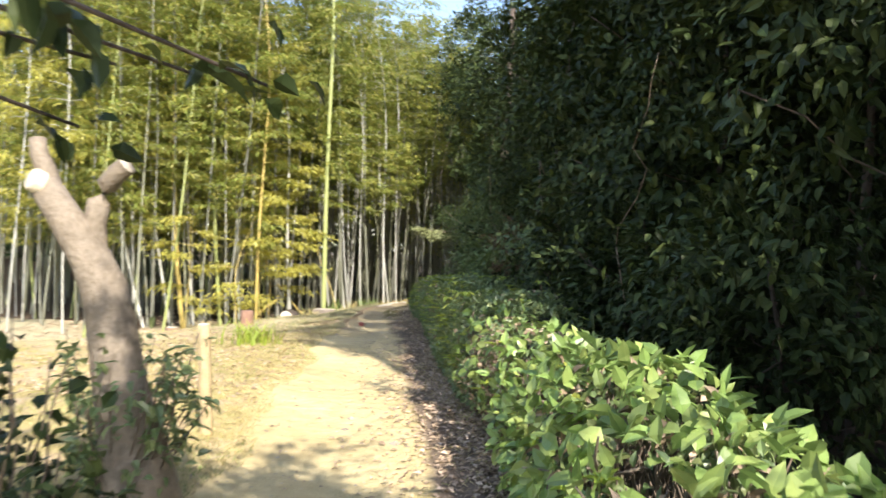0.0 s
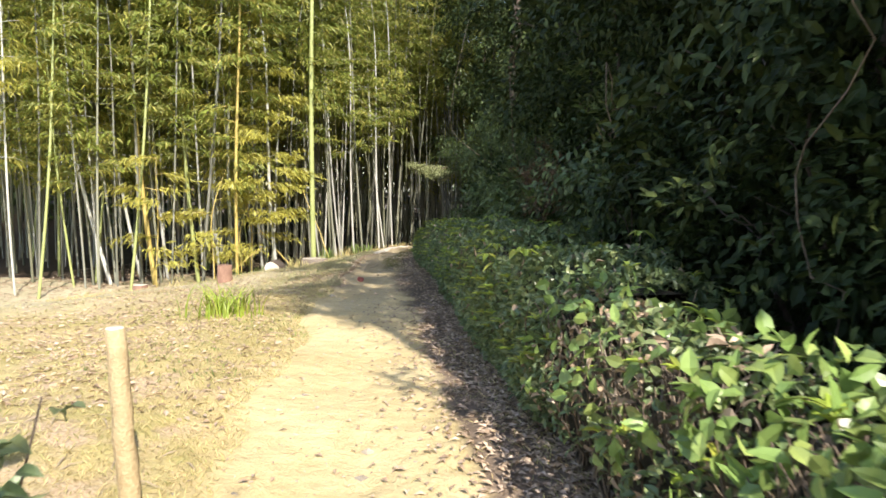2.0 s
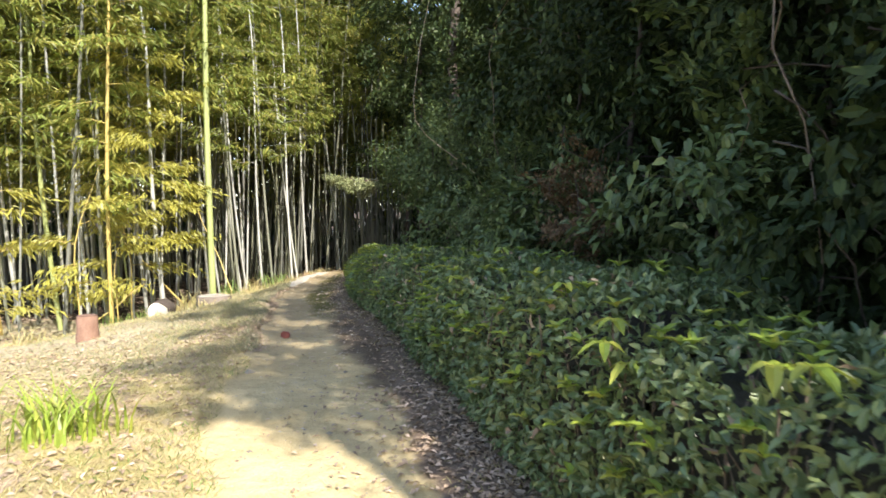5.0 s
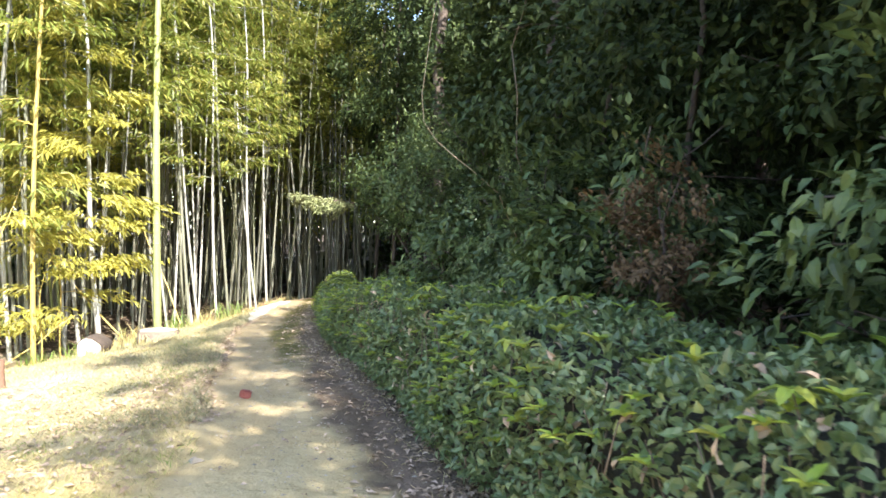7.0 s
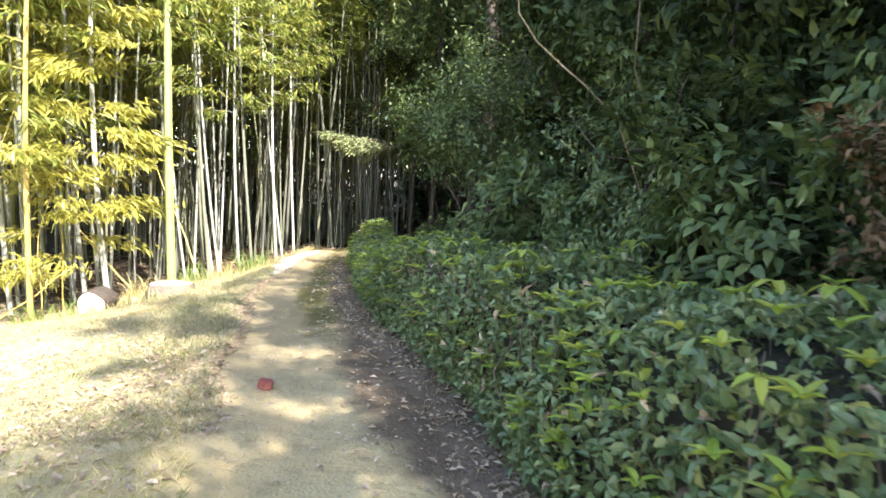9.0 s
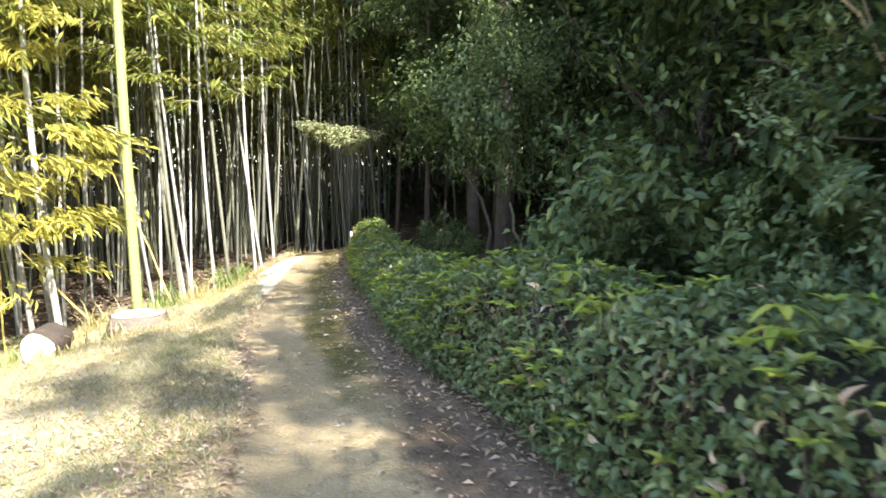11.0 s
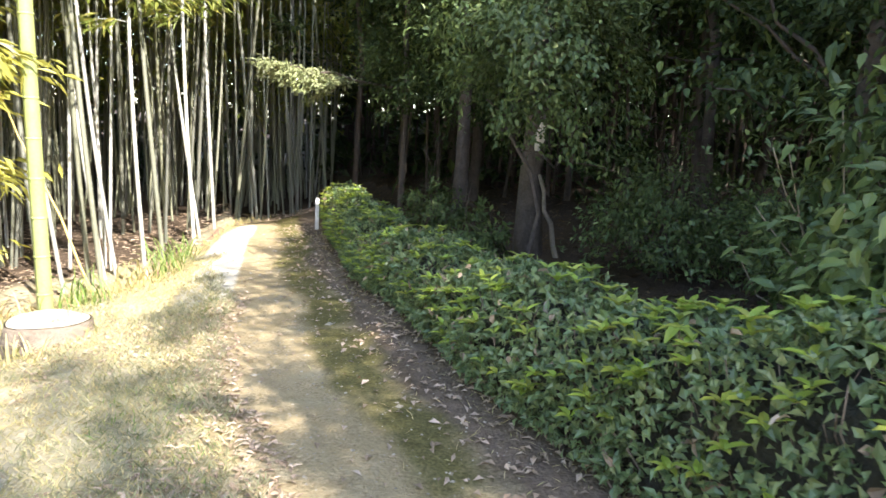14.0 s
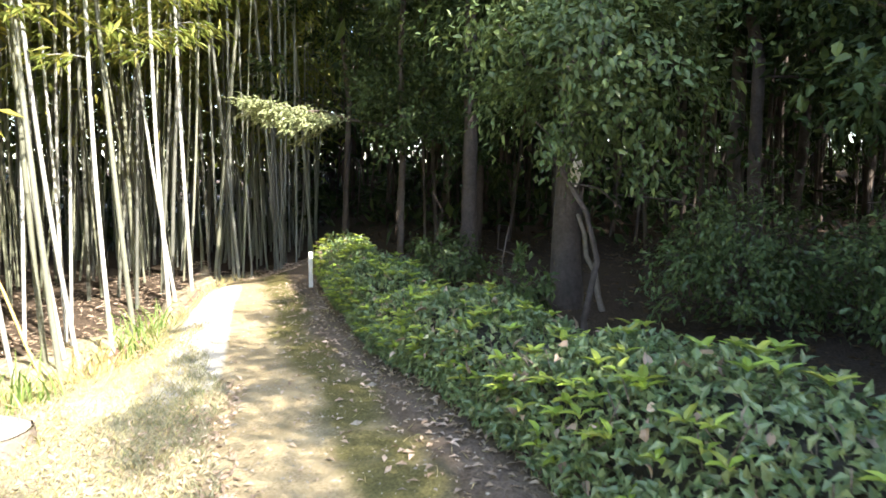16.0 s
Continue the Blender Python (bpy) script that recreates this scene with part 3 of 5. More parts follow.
# ---- hedge ----
def make_hedge():
    rng = np.random.default_rng(5)
    cuts = [-1.5, 0.4, 2.2, 4.0, 5.9, 7.8, 9.7, 11.6, 13.5, 15.4, 17.5, 19.8, 22.1, 24.4]
    for a, b in zip(cuts[:-1], cuts[1:]):
        mid = (a + b) / 2
        sunny = mid < 6.5
        ob = thing("hedge_shrub", float(hedge_x(mid)) + 0.5, mid,
                   "hedge with a tangle of broad bright vine leaves over bare twigs" if sunny else "clipped evergreen hedge with glossy leaves and pale young tips",
                   "hedge", "hedge along the path")
        z0 = ob.location.z
        org = np.array(ob.location)
        tilt = 0.0 if not sunny else 0.22 if mid > 3.5 else 0.05
        wide = 0.68 if sunny else 1.05 if mid < 11 else 0.9 if mid < 14 else 0.66 if mid < 22 else 0.52

        def shell(n, inset=0.0, low=0.05):
            """Places on the clipped outline and the way out of it: face, rounded shoulder, top, back."""
            y = rng.uniform(a - 0.06, b + 0.06, n)
            h = hedge_top(y) + 0.05 * np.sin(3.1 * y) + 0.035 * np.sin(7.7 * y + 1)
            face = rng.uniform(0, 1, n)
            s = np.where(face < 0.50, rng.uniform(low, 1, n) * 0.33, np.where(face < 0.9, rng.uniform(0.33, 0.72, n), rng.uniform(0.72, 1.0, n)))
            # s runs up the face (to 0.33), over the top (to 0.72) and down the back
            u = np.where(s < 0.33, 0, np.where(s < 0.72, (s - 0.33) / 0.39, 1.0))
            v = np.where(s < 0.33, s / 0.33, np.where(s < 0.72, 1.0, 1 - (s - 0.72) / 0.28))
            bulge = 0.10 * np.sin(np.pi * np.clip(v, 0, 1)) + 0.05 * np.sin(2.3 * y + 4 * v) * v
            x = hedge_x(y) + 0.12 + u * (wide - 0.12) - np.where(u < 0.02, bulge, 0) - 0.05 * (1 - v)
            corner = np.clip(1 - np.minimum(np.abs(u), np.abs(1 - u)) / 0.16, 0, 1) * (v > 0.99)
            z = v * h - corner ** 2 * 0.10 - tilt * u * v
            nx = np.where(u < 0.02, -1.0, np.where(u > 0.98, 1.0, (u - 0.5) * 0.7))
            nz = np.where(v > 0.99, 1.0, 0.25 + 0.5 * v)
            nrm = unit(np.stack([nx, rng.normal(0, 0.15, n), nz], 1))
            p = np.stack([x, y, z + height(x, y)], 1)
            return p - nrm * inset, nrm

        dens = (620 if mid < 4 else 700) if sunny else 2400
        n = int(dens * (b - a))
        p, nrm = shell(n, 0.0, 0.16 if sunny else 0.06)
        p = p - nrm * (rng.exponential(0.055, n))[:, None] + nrm * 0.03
        way = nrm * 0.55 + rng.normal(0, 0.65, (n, 3)) + np.array([0, 0, 0.1])
        up = nrm + rng.normal(0, 0.4, (n, 3)) + np.array([0, 0, 0.6])
        v, f = leaves(rng, p - org, way, up, 0.058 if sunny else 0.06, 0.034 if sunny else 0.034, 3 if a < 13 else 2)
        link("foliage", tri_mesh("foliage", v, f), M_HEDGE, ob, "glossy mid-green leaves")
        if sunny:
            n = int((540 if mid < 4 else 130) * (b - a))
            p, nrm = shell(n, -0.03, 0.3)
            keep = rng.uniform(0, 1, n) < np.where(nrm[:, 2] > 0.6, 1.0, 0.55)
            p, nrm = p[keep] + nrm[keep] * rng.uniform(0, 0.09, keep.sum())[:, None], nrm[keep]
            n = len(p)
            way = rng.normal(0, 0.7, (n, 3)) + nrm * 0.35
            v, f = leaves(rng, p - org, way, nrm + rng.normal(0, 0.4, (n, 3)), 0.1, 0.056, 3, 0.12)
            link("vine_foliage", tri_mesh("vine_foliage", v, f), M_VINE, ob, "broad yellow-green vine leaves")
        # whorls of young leaves
        num = int((9 if sunny else 26 if mid < 13 else 40) * (b - a))
        p, nrm = shell(num, -0.05, 0.35)
        cs, ws = [], []
        for q, m in zip(p, nrm):
            k = rng.integers(3, 6)
            az = rng.uniform(0, 6.28) + np.arange(k) * 6.28 / k
            cs.append(np.tile(q, (k, 1)))
            ws.append(np.stack([np.cos(az), np.sin(az), np.full(k, 0.35)], 1) + m * 0.4)
        cs, ws = np.concatenate(cs), np.concatenate(ws)
        v, f = leaves(rng, cs - org, ws, np.tile([0, 0, 1.0], (len(cs), 1)), 0.085, 0.034, 3)
        link("young_foliage", tri_mesh("young_foliage", v, f), M_SPRIG, ob, "pale yellow-green young leaves")
        if 5 < mid < 15:
            # single shoots that stand up over the clipped top
            for _ in range(int(2.2 * (b - a))):
                q, _m = shell(1, 0.0, 0.9)
                q = q[0] - org
                tip = q + np.array([rng.normal(0, 0.04), rng.normal(0, 0.04), rng.uniform(0.07, 0.16)])
                k = 5
                az = rng.uniform(0, 6.28) + np.arange(k) * 6.28 / k
                sh = leaves(rng, np.tile(tip, (k, 1)), np.stack([np.cos(az), np.sin(az), np.full(k, -0.15)], 1), np.tile([0, 0, 1.0], (k, 1)), 0.115, 0.042, 3, 0.15, 0.3)
                shoot = link("shoot", tri_mesh("shoot", *tube(curve_points(rng, q - np.array([0, 0, 0.1]), tip, 4, 0.01), np.linspace(0.005, 0.003, 4), 5), flat=False), M_TWIG, ob)
                link("leaf_whorl", tri_mesh("leaf_whorl", *sh), M_SPRIG, shoot, "bright yellow-green leaves")
        # withered leaves caught in it
        num = int((95 if sunny else 26) * (b - a))
        p, nrm = shell(num, -0.02, 0.2)
        v, f = leaves(rng, p - org, rng.normal(0, 1, (num, 3)), nrm + rng.normal(0, 0.5, (num, 3)), 0.07, 0.035, 3, 0.4, 0.4)
        link("withered_foliage", tri_mesh("withered_foliage", v, f), M_LITTER, ob, "dry brown leaves caught in the hedge")
        # stems and twigs
        tw = []
        for _ in range(int((150 if sunny else 65) * (b - a))):
            y = rng.uniform(a, b)
            x0 = float(hedge_x(y)) + rng.uniform(0.08, wide - 0.15)
            h = (float(hedge_top(y)) - tilt * (x0 - float(hedge_x(y))) / wide) * rng.uniform(0.7, 1.0)
            x1 = np.clip(x0 + rng.normal(0, 0.2), float(hedge_x(y)) + 0.02, float(hedge_x(y)) + wide)
            g = float(height(x0, y))
            tw.append(tube(curve_points(rng, (x0, y, g - 0.03), (x1, y + rng.normal(0, 0.22), g + h), 6, 0.05) - org, np.linspace(0.009, 0.003, 6), 4))
        link("twig_tangle", tri_mesh("twig_tangle", *joined(tw), flat=False), M_TWIG, ob, "bare brown stems")
        if sunny:
            arch = []
            for _ in range(int(7 * (b - a))):
                y = rng.uniform(a, b)
                x0, g = float(hedge_x(y)) + rng.uniform(0.05, 0.5), float(height(float(hedge_x(y)), y))
                h = float(hedge_top(y))
                p = curve_points(rng, (x0, y, g + h * rng.uniform(0.35, 0.8)), (x0 + rng.normal(0, 0.15), y + rng.normal(0, 0.45), g + h * rng.uniform(0.7, 1.12)), 7, 0.05)
                arch.append(tube(p - org, np.linspace(0.012, 0.004, 7), 5))
            tagged(link("vine_tangle", tri_mesh("vine_tangle", *joined(arch), flat=False), M_PALEBARK, ob, "pale arching woody stems"), kind="stuff")
        # dark sheet inside: painted shade that closes the view through
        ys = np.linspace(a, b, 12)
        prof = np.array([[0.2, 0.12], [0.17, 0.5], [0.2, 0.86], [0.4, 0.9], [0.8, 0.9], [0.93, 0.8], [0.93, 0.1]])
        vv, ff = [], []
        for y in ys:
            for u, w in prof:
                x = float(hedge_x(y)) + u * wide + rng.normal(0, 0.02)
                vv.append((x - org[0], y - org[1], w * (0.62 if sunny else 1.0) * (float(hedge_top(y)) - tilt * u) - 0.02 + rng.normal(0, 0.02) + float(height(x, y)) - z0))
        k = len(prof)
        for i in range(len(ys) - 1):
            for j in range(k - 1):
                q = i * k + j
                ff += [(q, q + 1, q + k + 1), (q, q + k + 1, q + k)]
        link("twig_core", tri_mesh("twig_core", np.array(vv), np.array(ff), flat=False), M_CORE, ob, "dark sheet, painted as the shade inside the hedge")


make_hedge()


# ---- trees and shrubs ----
def leafy_mass(rng, centre, radii, clumps, per, leaf, wide, detail=2, droop=0.5, clump=0.42, fill=0.6):
    """Leaf clumps on and in an uneven ellipsoid, drooping outwards."""
    d = unit(rng.normal(0, 1, (clumps, 3)))
    wob = 1 + 0.24 * np.sin(6 * d[:, 0] + centre[1]) * np.sin(5 * d[:, 2] + centre[0]) + rng.normal(0, 0.13, clumps)
    deep = np.where(rng.uniform(0, 1, clumps) < fill, 1.0, rng.uniform(0.4, 0.9, clumps))
    cc = np.asarray(centre) + d * np.asarray(radii) * (wob * deep)[:, None]
    lead = unit(d * np.array([1, 1, 0.3]) + rng.normal(0, 0.55, (clumps, 3)) + np.array([0, 0, -droop]))
    n = clumps * per
    along = rng.uniform(-0.5, 1.0, n)
    spread = np.repeat(rng.uniform(0.35, 1.0, clumps), per) * clump
    c = np.repeat(cc, per, 0) + np.repeat(lead, per, 0) * (along * spread * 1.7)[:, None] + rng.normal(0, 0.42, (n, 3)) * spread[:, None] * (1.15 - 0.6 * along[:, None])
    out = np.repeat(d, per, 0)
    way = np.repeat(lead, per, 0) * 0.9 + rng.normal(0, 0.5, (n, 3))
    up = out * 0.7 + np.array([0, 0, 0.8]) + rng.normal(0, 0.35, (n, 3))
    return leaves(rng, c, way, up, leaf, wide, detail, 0.12)


def evergreen(x, y, rx, z0, z1, label, seed, mat=None, clumps=150, per=60, leaf=0.12, name="evergreen_tree", trunk=0.13, category="tree", lean=0.0, group="", fill=0.6, detail=2):
    rng = np.random.default_rng(seed)
    ob = thing(name, x, y, label, category, group)
    g = ob.location.z
    rz = (z1 - z0) / 2
    top = np.array([lean, 0, z1 * 0.86])
    pts = curve_points(rng, (0, 0, -0.1), top, 8, 0.10)
    link("trunk", tri_mesh("trunk", *tube(pts, np.linspace(trunk, trunk * 0.3, 8), 9), flat=False), M_BARK, ob)
    for _ in range(9):
        k = rng.uniform(max(0.12, z0 / z1), 0.95)
        st = np.array([np.interp(k * 7, np.arange(8), pts[:, i]) for i in range(3)])
        az = rng.uniform(0, 6.28)
        e = np.array([math.cos(az) * rx * 0.9, math.sin(az) * rx * 0.9, st[2] + rng.uniform(-0.2, 0.9)])
        link("limb", tri_mesh("limb", *tube(curve_points(rng, st, e, 6, 0.08), np.linspace(trunk * 0.2, 0.006, 6), 5), flat=False), M_BARK, ob)
    v, f = leafy_mass(rng, (lean * 0.6, 0, (z0 + z1) / 2), (rx, rx, rz), clumps, per, leaf, leaf * 0.43, detail, fill=fill, clump=min(0.42, rx * 0.42))
    k, j = {1: (4, 2), 2: (5, 4), 3: (8, 8)}[detail]
    vk = v.reshape(-1, k, 3)
    vk = vk[vk[:, :, 2].min(1) > 0.02]
    one = f[:j]
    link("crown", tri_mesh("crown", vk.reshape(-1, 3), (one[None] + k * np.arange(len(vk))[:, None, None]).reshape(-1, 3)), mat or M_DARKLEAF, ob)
    return ob


def make_green_wall():
    """The tall evergreens that stand close behind the hedge."""
    words = "tall dark evergreen tree leaning over the hedge"
    tops = (13.0, 10.5, 9.0, 8.8, 7.2, 7.0, 6.6)
    for k, y in enumerate((3.7, 5.4, 7.2, 9.0, 10.8, 12.7, 14.6)):
        x = float(hedge_x(y)) + 1.0 + 1.75 + (0.0, 0.3, 0.0, 0.3, 0.7, -0.2, 0.1)[k]
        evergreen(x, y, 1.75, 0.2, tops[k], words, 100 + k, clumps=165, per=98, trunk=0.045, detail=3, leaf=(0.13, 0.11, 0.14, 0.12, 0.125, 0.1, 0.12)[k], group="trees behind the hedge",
                  mat=M_LEAF_SHADED if k in (4, 6) else M_DARKLEAF)
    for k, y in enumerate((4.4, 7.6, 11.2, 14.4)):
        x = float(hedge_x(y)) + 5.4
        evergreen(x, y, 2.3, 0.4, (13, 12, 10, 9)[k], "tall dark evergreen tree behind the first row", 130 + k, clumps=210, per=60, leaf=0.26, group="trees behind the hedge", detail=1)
    # hidden third row, added to block sun and sky from the woods
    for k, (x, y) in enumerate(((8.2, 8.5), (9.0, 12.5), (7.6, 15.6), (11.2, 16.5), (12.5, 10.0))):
        evergreen(x, y, 2.4, 0.6, 12, "tall dark evergreen tree, hidden, added to block sun and sky", 180 + k, clumps=170, per=50, leaf=0.3, group="trees behind the hedge", detail=1)
    # out of view: added to keep the sun off the first row
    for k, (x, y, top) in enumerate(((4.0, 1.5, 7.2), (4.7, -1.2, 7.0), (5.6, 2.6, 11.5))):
        evergreen(x, y, 1.55, 0.3, top, "unseen evergreen tree beside the start, added to block the sun", 140 + k, clumps=170, per=55, leaf=0.2, group="trees behind the hedge", detail=1)
    # unseen tall trees, added so their heads throw shade over path and field
    evergreen(2.5, 0.75, 1.0, 8.8, 11.2, "unseen tall tree added to shade path and field", 145, clumps=52, per=60, leaf=0.16, group="trees behind the hedge", detail=1)
    evergreen(2.85, 2.9, 0.6, 11.3, 12.7, "unseen leaning tree added to shade the field", 147, clumps=18, per=55, leaf=0.16, trunk=0.05, lean=-1.0, group="trees behind the hedge", detail=1)
    # bare stems that hang in front of the leaves
    stems = np.random.default_rng(66)
    for y, z, dy, dz in ((5.4, 1.5, -0.7, 1.4), (8.3, 2.6, 0.6, -0.9), (12.4, 1.0, 0.2, 0.8), (13.2, 3.2, -0.7, 0.9)):
        x = float(hedge_x(y)) + 1.15
        ob = thing("bare_stem", x, y, "thin bare woody stem hanging in the evergreen foliage", "stem", "bare stems")
        g = ob.location.z
        link("stem", tri_mesh("stem", *tube(curve_points(stems, (0.35, 0, -0.05), (0.0, 0.1, z), 8, 0.08), np.linspace(0.007, 0.006, 8), 5), flat=False), M_TWIG, ob)
        link("shoot", tri_mesh("shoot", *tube(curve_points(stems, (0.0, 0.1, z), (0.1, dy, z + dz), 8, 0.06), np.linspace(0.006, 0.003, 8), 5), flat=False), M_TWIG, ob)
    ob = thing("liana", 0.35, 12.75, "pale woody creeper hanging in a curve from the trees", "creeper")
    line = np.array([(0.4, 0.3, -0.05), (0.3, 0.35, 0.9), (-0.2, 0.05, 1.82), (-0.47, -0.1, 2.0), (-0.61, -0.1, 2.1), (-0.77, -0.1, 2.23), (-0.88, -0.1, 2.38), (-0.9, -0.1, 2.6), (-0.82, -0.05, 3.2), (-0.6, 0.1, 4.2)])
    link("stem", tri_mesh("stem", *tube(line, np.linspace(0.006, 0.004, 10), 6), flat=False), M_STICK, ob)
    rng = np.random.default_rng(77)
    low = [(4.2, 0.8), (6.2, 0.7), (8.1, 0.75), (9.35, 0.6), (11.9, 0.7), (13.6, 0.7), (15.2, 0.8)]
    for k, (y, r) in enumerate(low):
        x = float(hedge_x(y)) + 1.15 + r * 0.75
        evergreen(x, y, r, 0.1, 1.9 + 0.35 * (k % 2), "bushy evergreen shrub behind the hedge", 150 + k, mat=M_WOODLEAF if k > 2 else M_DARKLEAF, clumps=70, per=70, leaf=0.10, name="evergreen_shrub", detail=3,
                  trunk=0.03, category="shrub", group="shrubs behind the hedge")
    # a withered brown bough in a gap
    evergreen(0.7, 10.95, 0.27, 0.8, 1.95, "withered brown bush in a gap of the greenery", 171, mat=M_DEADLEAF, clumps=40, per=50, leaf=0.055,
              name="withered_bush", trunk=0.02, category="bush")
    evergreen(float(hedge_x(13.2)) + 1.3, 13.2, 0.42, 0.3, 2.1, "light green creeper-covered shrub", 172, mat=M_HEDGE, clumps=60, per=70, leaf=0.055,
              name="creeper_shrub", trunk=0.03, category="shrub")


make_green_wall()


def make_woods():
    rng = np.random.default_rng(31)
    # two old trunks near the hedge's end
    for k, (x, y, r, tall, words) in enumerate(((1.0, 21.0, 0.145, 9, "old ivy-clad tree trunk with a pale scar"), (1.35, 24.7, 0.12, 10, "straight dark conifer trunk"))):
        ob = thing("old_tree", x, y, words, "tree")
        pts = curve_points(rng, (0, 0, -0.1), (0.05, 0.1, tall), 10, 0.06)
        rad = np.linspace(r, r * 0.5, 10)
        rad[0] *= 1.35
        link("trunk", tri_mesh("trunk", *tube(pts, rad, 12), flat=False), M_BARK, ob)
        if k == 0:
            link("scar", tri_mesh("scar", *tube([(-0.03, -r * 0.93, 1.28), (0.0, -r * 0.98, 1.45), (0.03, -r * 0.9, 1.62)], [0.03, 0.07, 0.02], 7), flat=False), M_CUT, ob, "pale scar in the bark")
            link("dead_stem", tri_mesh("dead_stem", *tube(curve_points(rng, (0.18, -0.45, -0.02), (0.02, -r, 1.0), 6, 0.03), np.linspace(0.035, 0.02, 6), 6), flat=False), M_PALEBARK, ob, "pale dead stem leaning on the trunk")
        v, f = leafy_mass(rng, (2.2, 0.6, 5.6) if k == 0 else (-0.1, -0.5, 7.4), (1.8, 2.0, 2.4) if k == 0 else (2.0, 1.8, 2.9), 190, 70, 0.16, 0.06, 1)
        link("crown", tri_mesh("crown", v, f), M_LEAF_SHADED, ob)
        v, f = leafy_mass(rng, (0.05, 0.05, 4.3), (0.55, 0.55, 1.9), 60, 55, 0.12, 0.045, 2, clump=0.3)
        link("ivy", tri_mesh("ivy", v, f), M_LEAF_SHADED, ob, "dark ivy about the trunk")
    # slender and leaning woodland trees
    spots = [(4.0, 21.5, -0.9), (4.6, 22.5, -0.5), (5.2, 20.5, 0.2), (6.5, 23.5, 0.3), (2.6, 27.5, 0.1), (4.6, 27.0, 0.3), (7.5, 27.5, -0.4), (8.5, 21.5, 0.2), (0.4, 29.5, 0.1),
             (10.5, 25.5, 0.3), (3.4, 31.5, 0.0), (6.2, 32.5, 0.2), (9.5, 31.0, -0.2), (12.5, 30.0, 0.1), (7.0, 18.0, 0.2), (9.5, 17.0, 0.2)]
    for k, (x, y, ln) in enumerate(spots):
        evergreen(x, y, 2.1, 2.3 + 0.25 * (k % 3), 11.5 + 0.7 * (k % 3), "slender woodland tree with a high dim crown", 200 + k, mat=M_LEAF_SHADED, clumps=150, per=55, leaf=0.2, detail=1,
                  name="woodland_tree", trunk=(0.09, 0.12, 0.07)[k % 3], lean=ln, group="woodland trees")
    # dark crowns added to deepen the gloom on the wood's right side
    for k, (x, y) in enumerate(((3.9, 18.9), (5.4, 20.4), (6.3, 18.6))):
        evergreen(x, y, 1.7, 2.2, 8.0, "woodland tree with a heavy dark crown, added to darken the wood", 240 + k, clumps=150, per=60, leaf=0.15, detail=1, name="woodland_tree", trunk=0.08, group="woodland trees")
    # foliage that hangs low between the trunks, and bushes on the wood floor
    evergreen(0.3, 19.4, 0.85, 1.6, 3.3, "small tree with a spreading head of fresh leaves", 301, mat=M_WOODLEAF, clumps=110, per=85, leaf=0.07, name="small_tree", trunk=0.03, detail=3)
    evergreen(1.75, 19.3, 0.72, 0.05, 1.15, "rounded evergreen bush on the wood floor", 302, mat=M_WOODLEAF, clumps=90, per=60, leaf=0.07, name="bush", trunk=0.03, category="bush")
    evergreen(2.6, 18.6, 0.55, 0.05, 0.95, "low evergreen bush on the wood floor", 303, mat=M_WOODLEAF, clumps=60, per=55, leaf=0.07, name="bush", trunk=0.03, category="bush")
    evergreen(0.55, 23.4, 0.42, 0.02, 0.7, "small leafy bush beside a trunk", 304, mat=M_WOODLEAF, clumps=40, per=45, leaf=0.09, name="bush", trunk=0.02, category="bush")
    evergreen(0.1, 20.2, 0.3, 0.02, 0.6, "small leafy bush beside the hedge", 305, mat=M_WOODLEAF, clumps=30, per=40, leaf=0.09, name="bush", trunk=0.02, category="bush")
    evergreen(1.75, 17.0, 0.6, 0.05, 1.3, "evergreen shrub at the wood's edge", 306, mat=M_WOODLEAF, clumps=60, per=60, leaf=0.08, name="bush", trunk=0.02, category="bush")
    evergreen(3.0, 17.8, 1.2, 1.6, 4.6, "tree with dim green leaves at the wood's edge", 307, mat=M_LEAF_SHADED, clumps=90, per=55, leaf=0.13, name="small_tree", trunk=0.06)
    ob = thing("spindly_shrub", 0.95, 16.2, "spindly shrub with pale leaf sprays on bare grey twigs", "shrub")
    for k in range(9):
        az = 2.2 + 0.34 * k + rng.normal(0, 0.1)
        e = np.array([math.cos(az) * rng.uniform(0.5, 1.05), math.sin(az) * rng.uniform(0.4, 0.9), rng.uniform(0.8, 1.75)])
        line = curve_points(rng, (0, 0, -0.05), e, 7, 0.05)
        stem = link("stem", tri_mesh("stem", *tube(line, np.linspace(0.010, 0.003, 7), 6), flat=False), M_STICK, ob)
        n = 130
        c = line[rng.integers(3, 7, n)] + rng.normal(0, 1, (n, 3)) * np.array([0.2, 0.2, 0.09])
        link("foliage", tri_mesh("foliage", *leaves(rng, c, rng.normal(0, 0.7, (n, 3)) + e * 0.5, np.tile([0, 0, 1.0], (n, 1)) + rng.normal(0, 0.35, (n, 3)), 0.058, 0.026, 3, 0.12)), M_WOODLEAF, stem)
    ob = thing("limbed_tree", 2.1, 17.3, "woodland tree with long bare limbs and sparse leaf sprays", "tree")
    pts = curve_points(rng, (0, 0, -0.1), (0.2, 0.2, 7.5), 8, 0.1)
    link("trunk", tri_mesh("trunk", *tube(pts, np.linspace(0.11, 0.04, 8), 9), flat=False), M_BARK, ob)
    for ex, ey, ez in ((-1.65, -0.25, 1.72), (-1.3, 0.7, 2.75), (-0.9, -1.0, 2.5), (0.6, -1.3, 2.3), (-1.9, 0.2, 3.4)):
        line = curve_points(rng, pts[1] + (pts[2] - pts[1]) * 0.5, (ex, ey, ez), 8, 0.06)
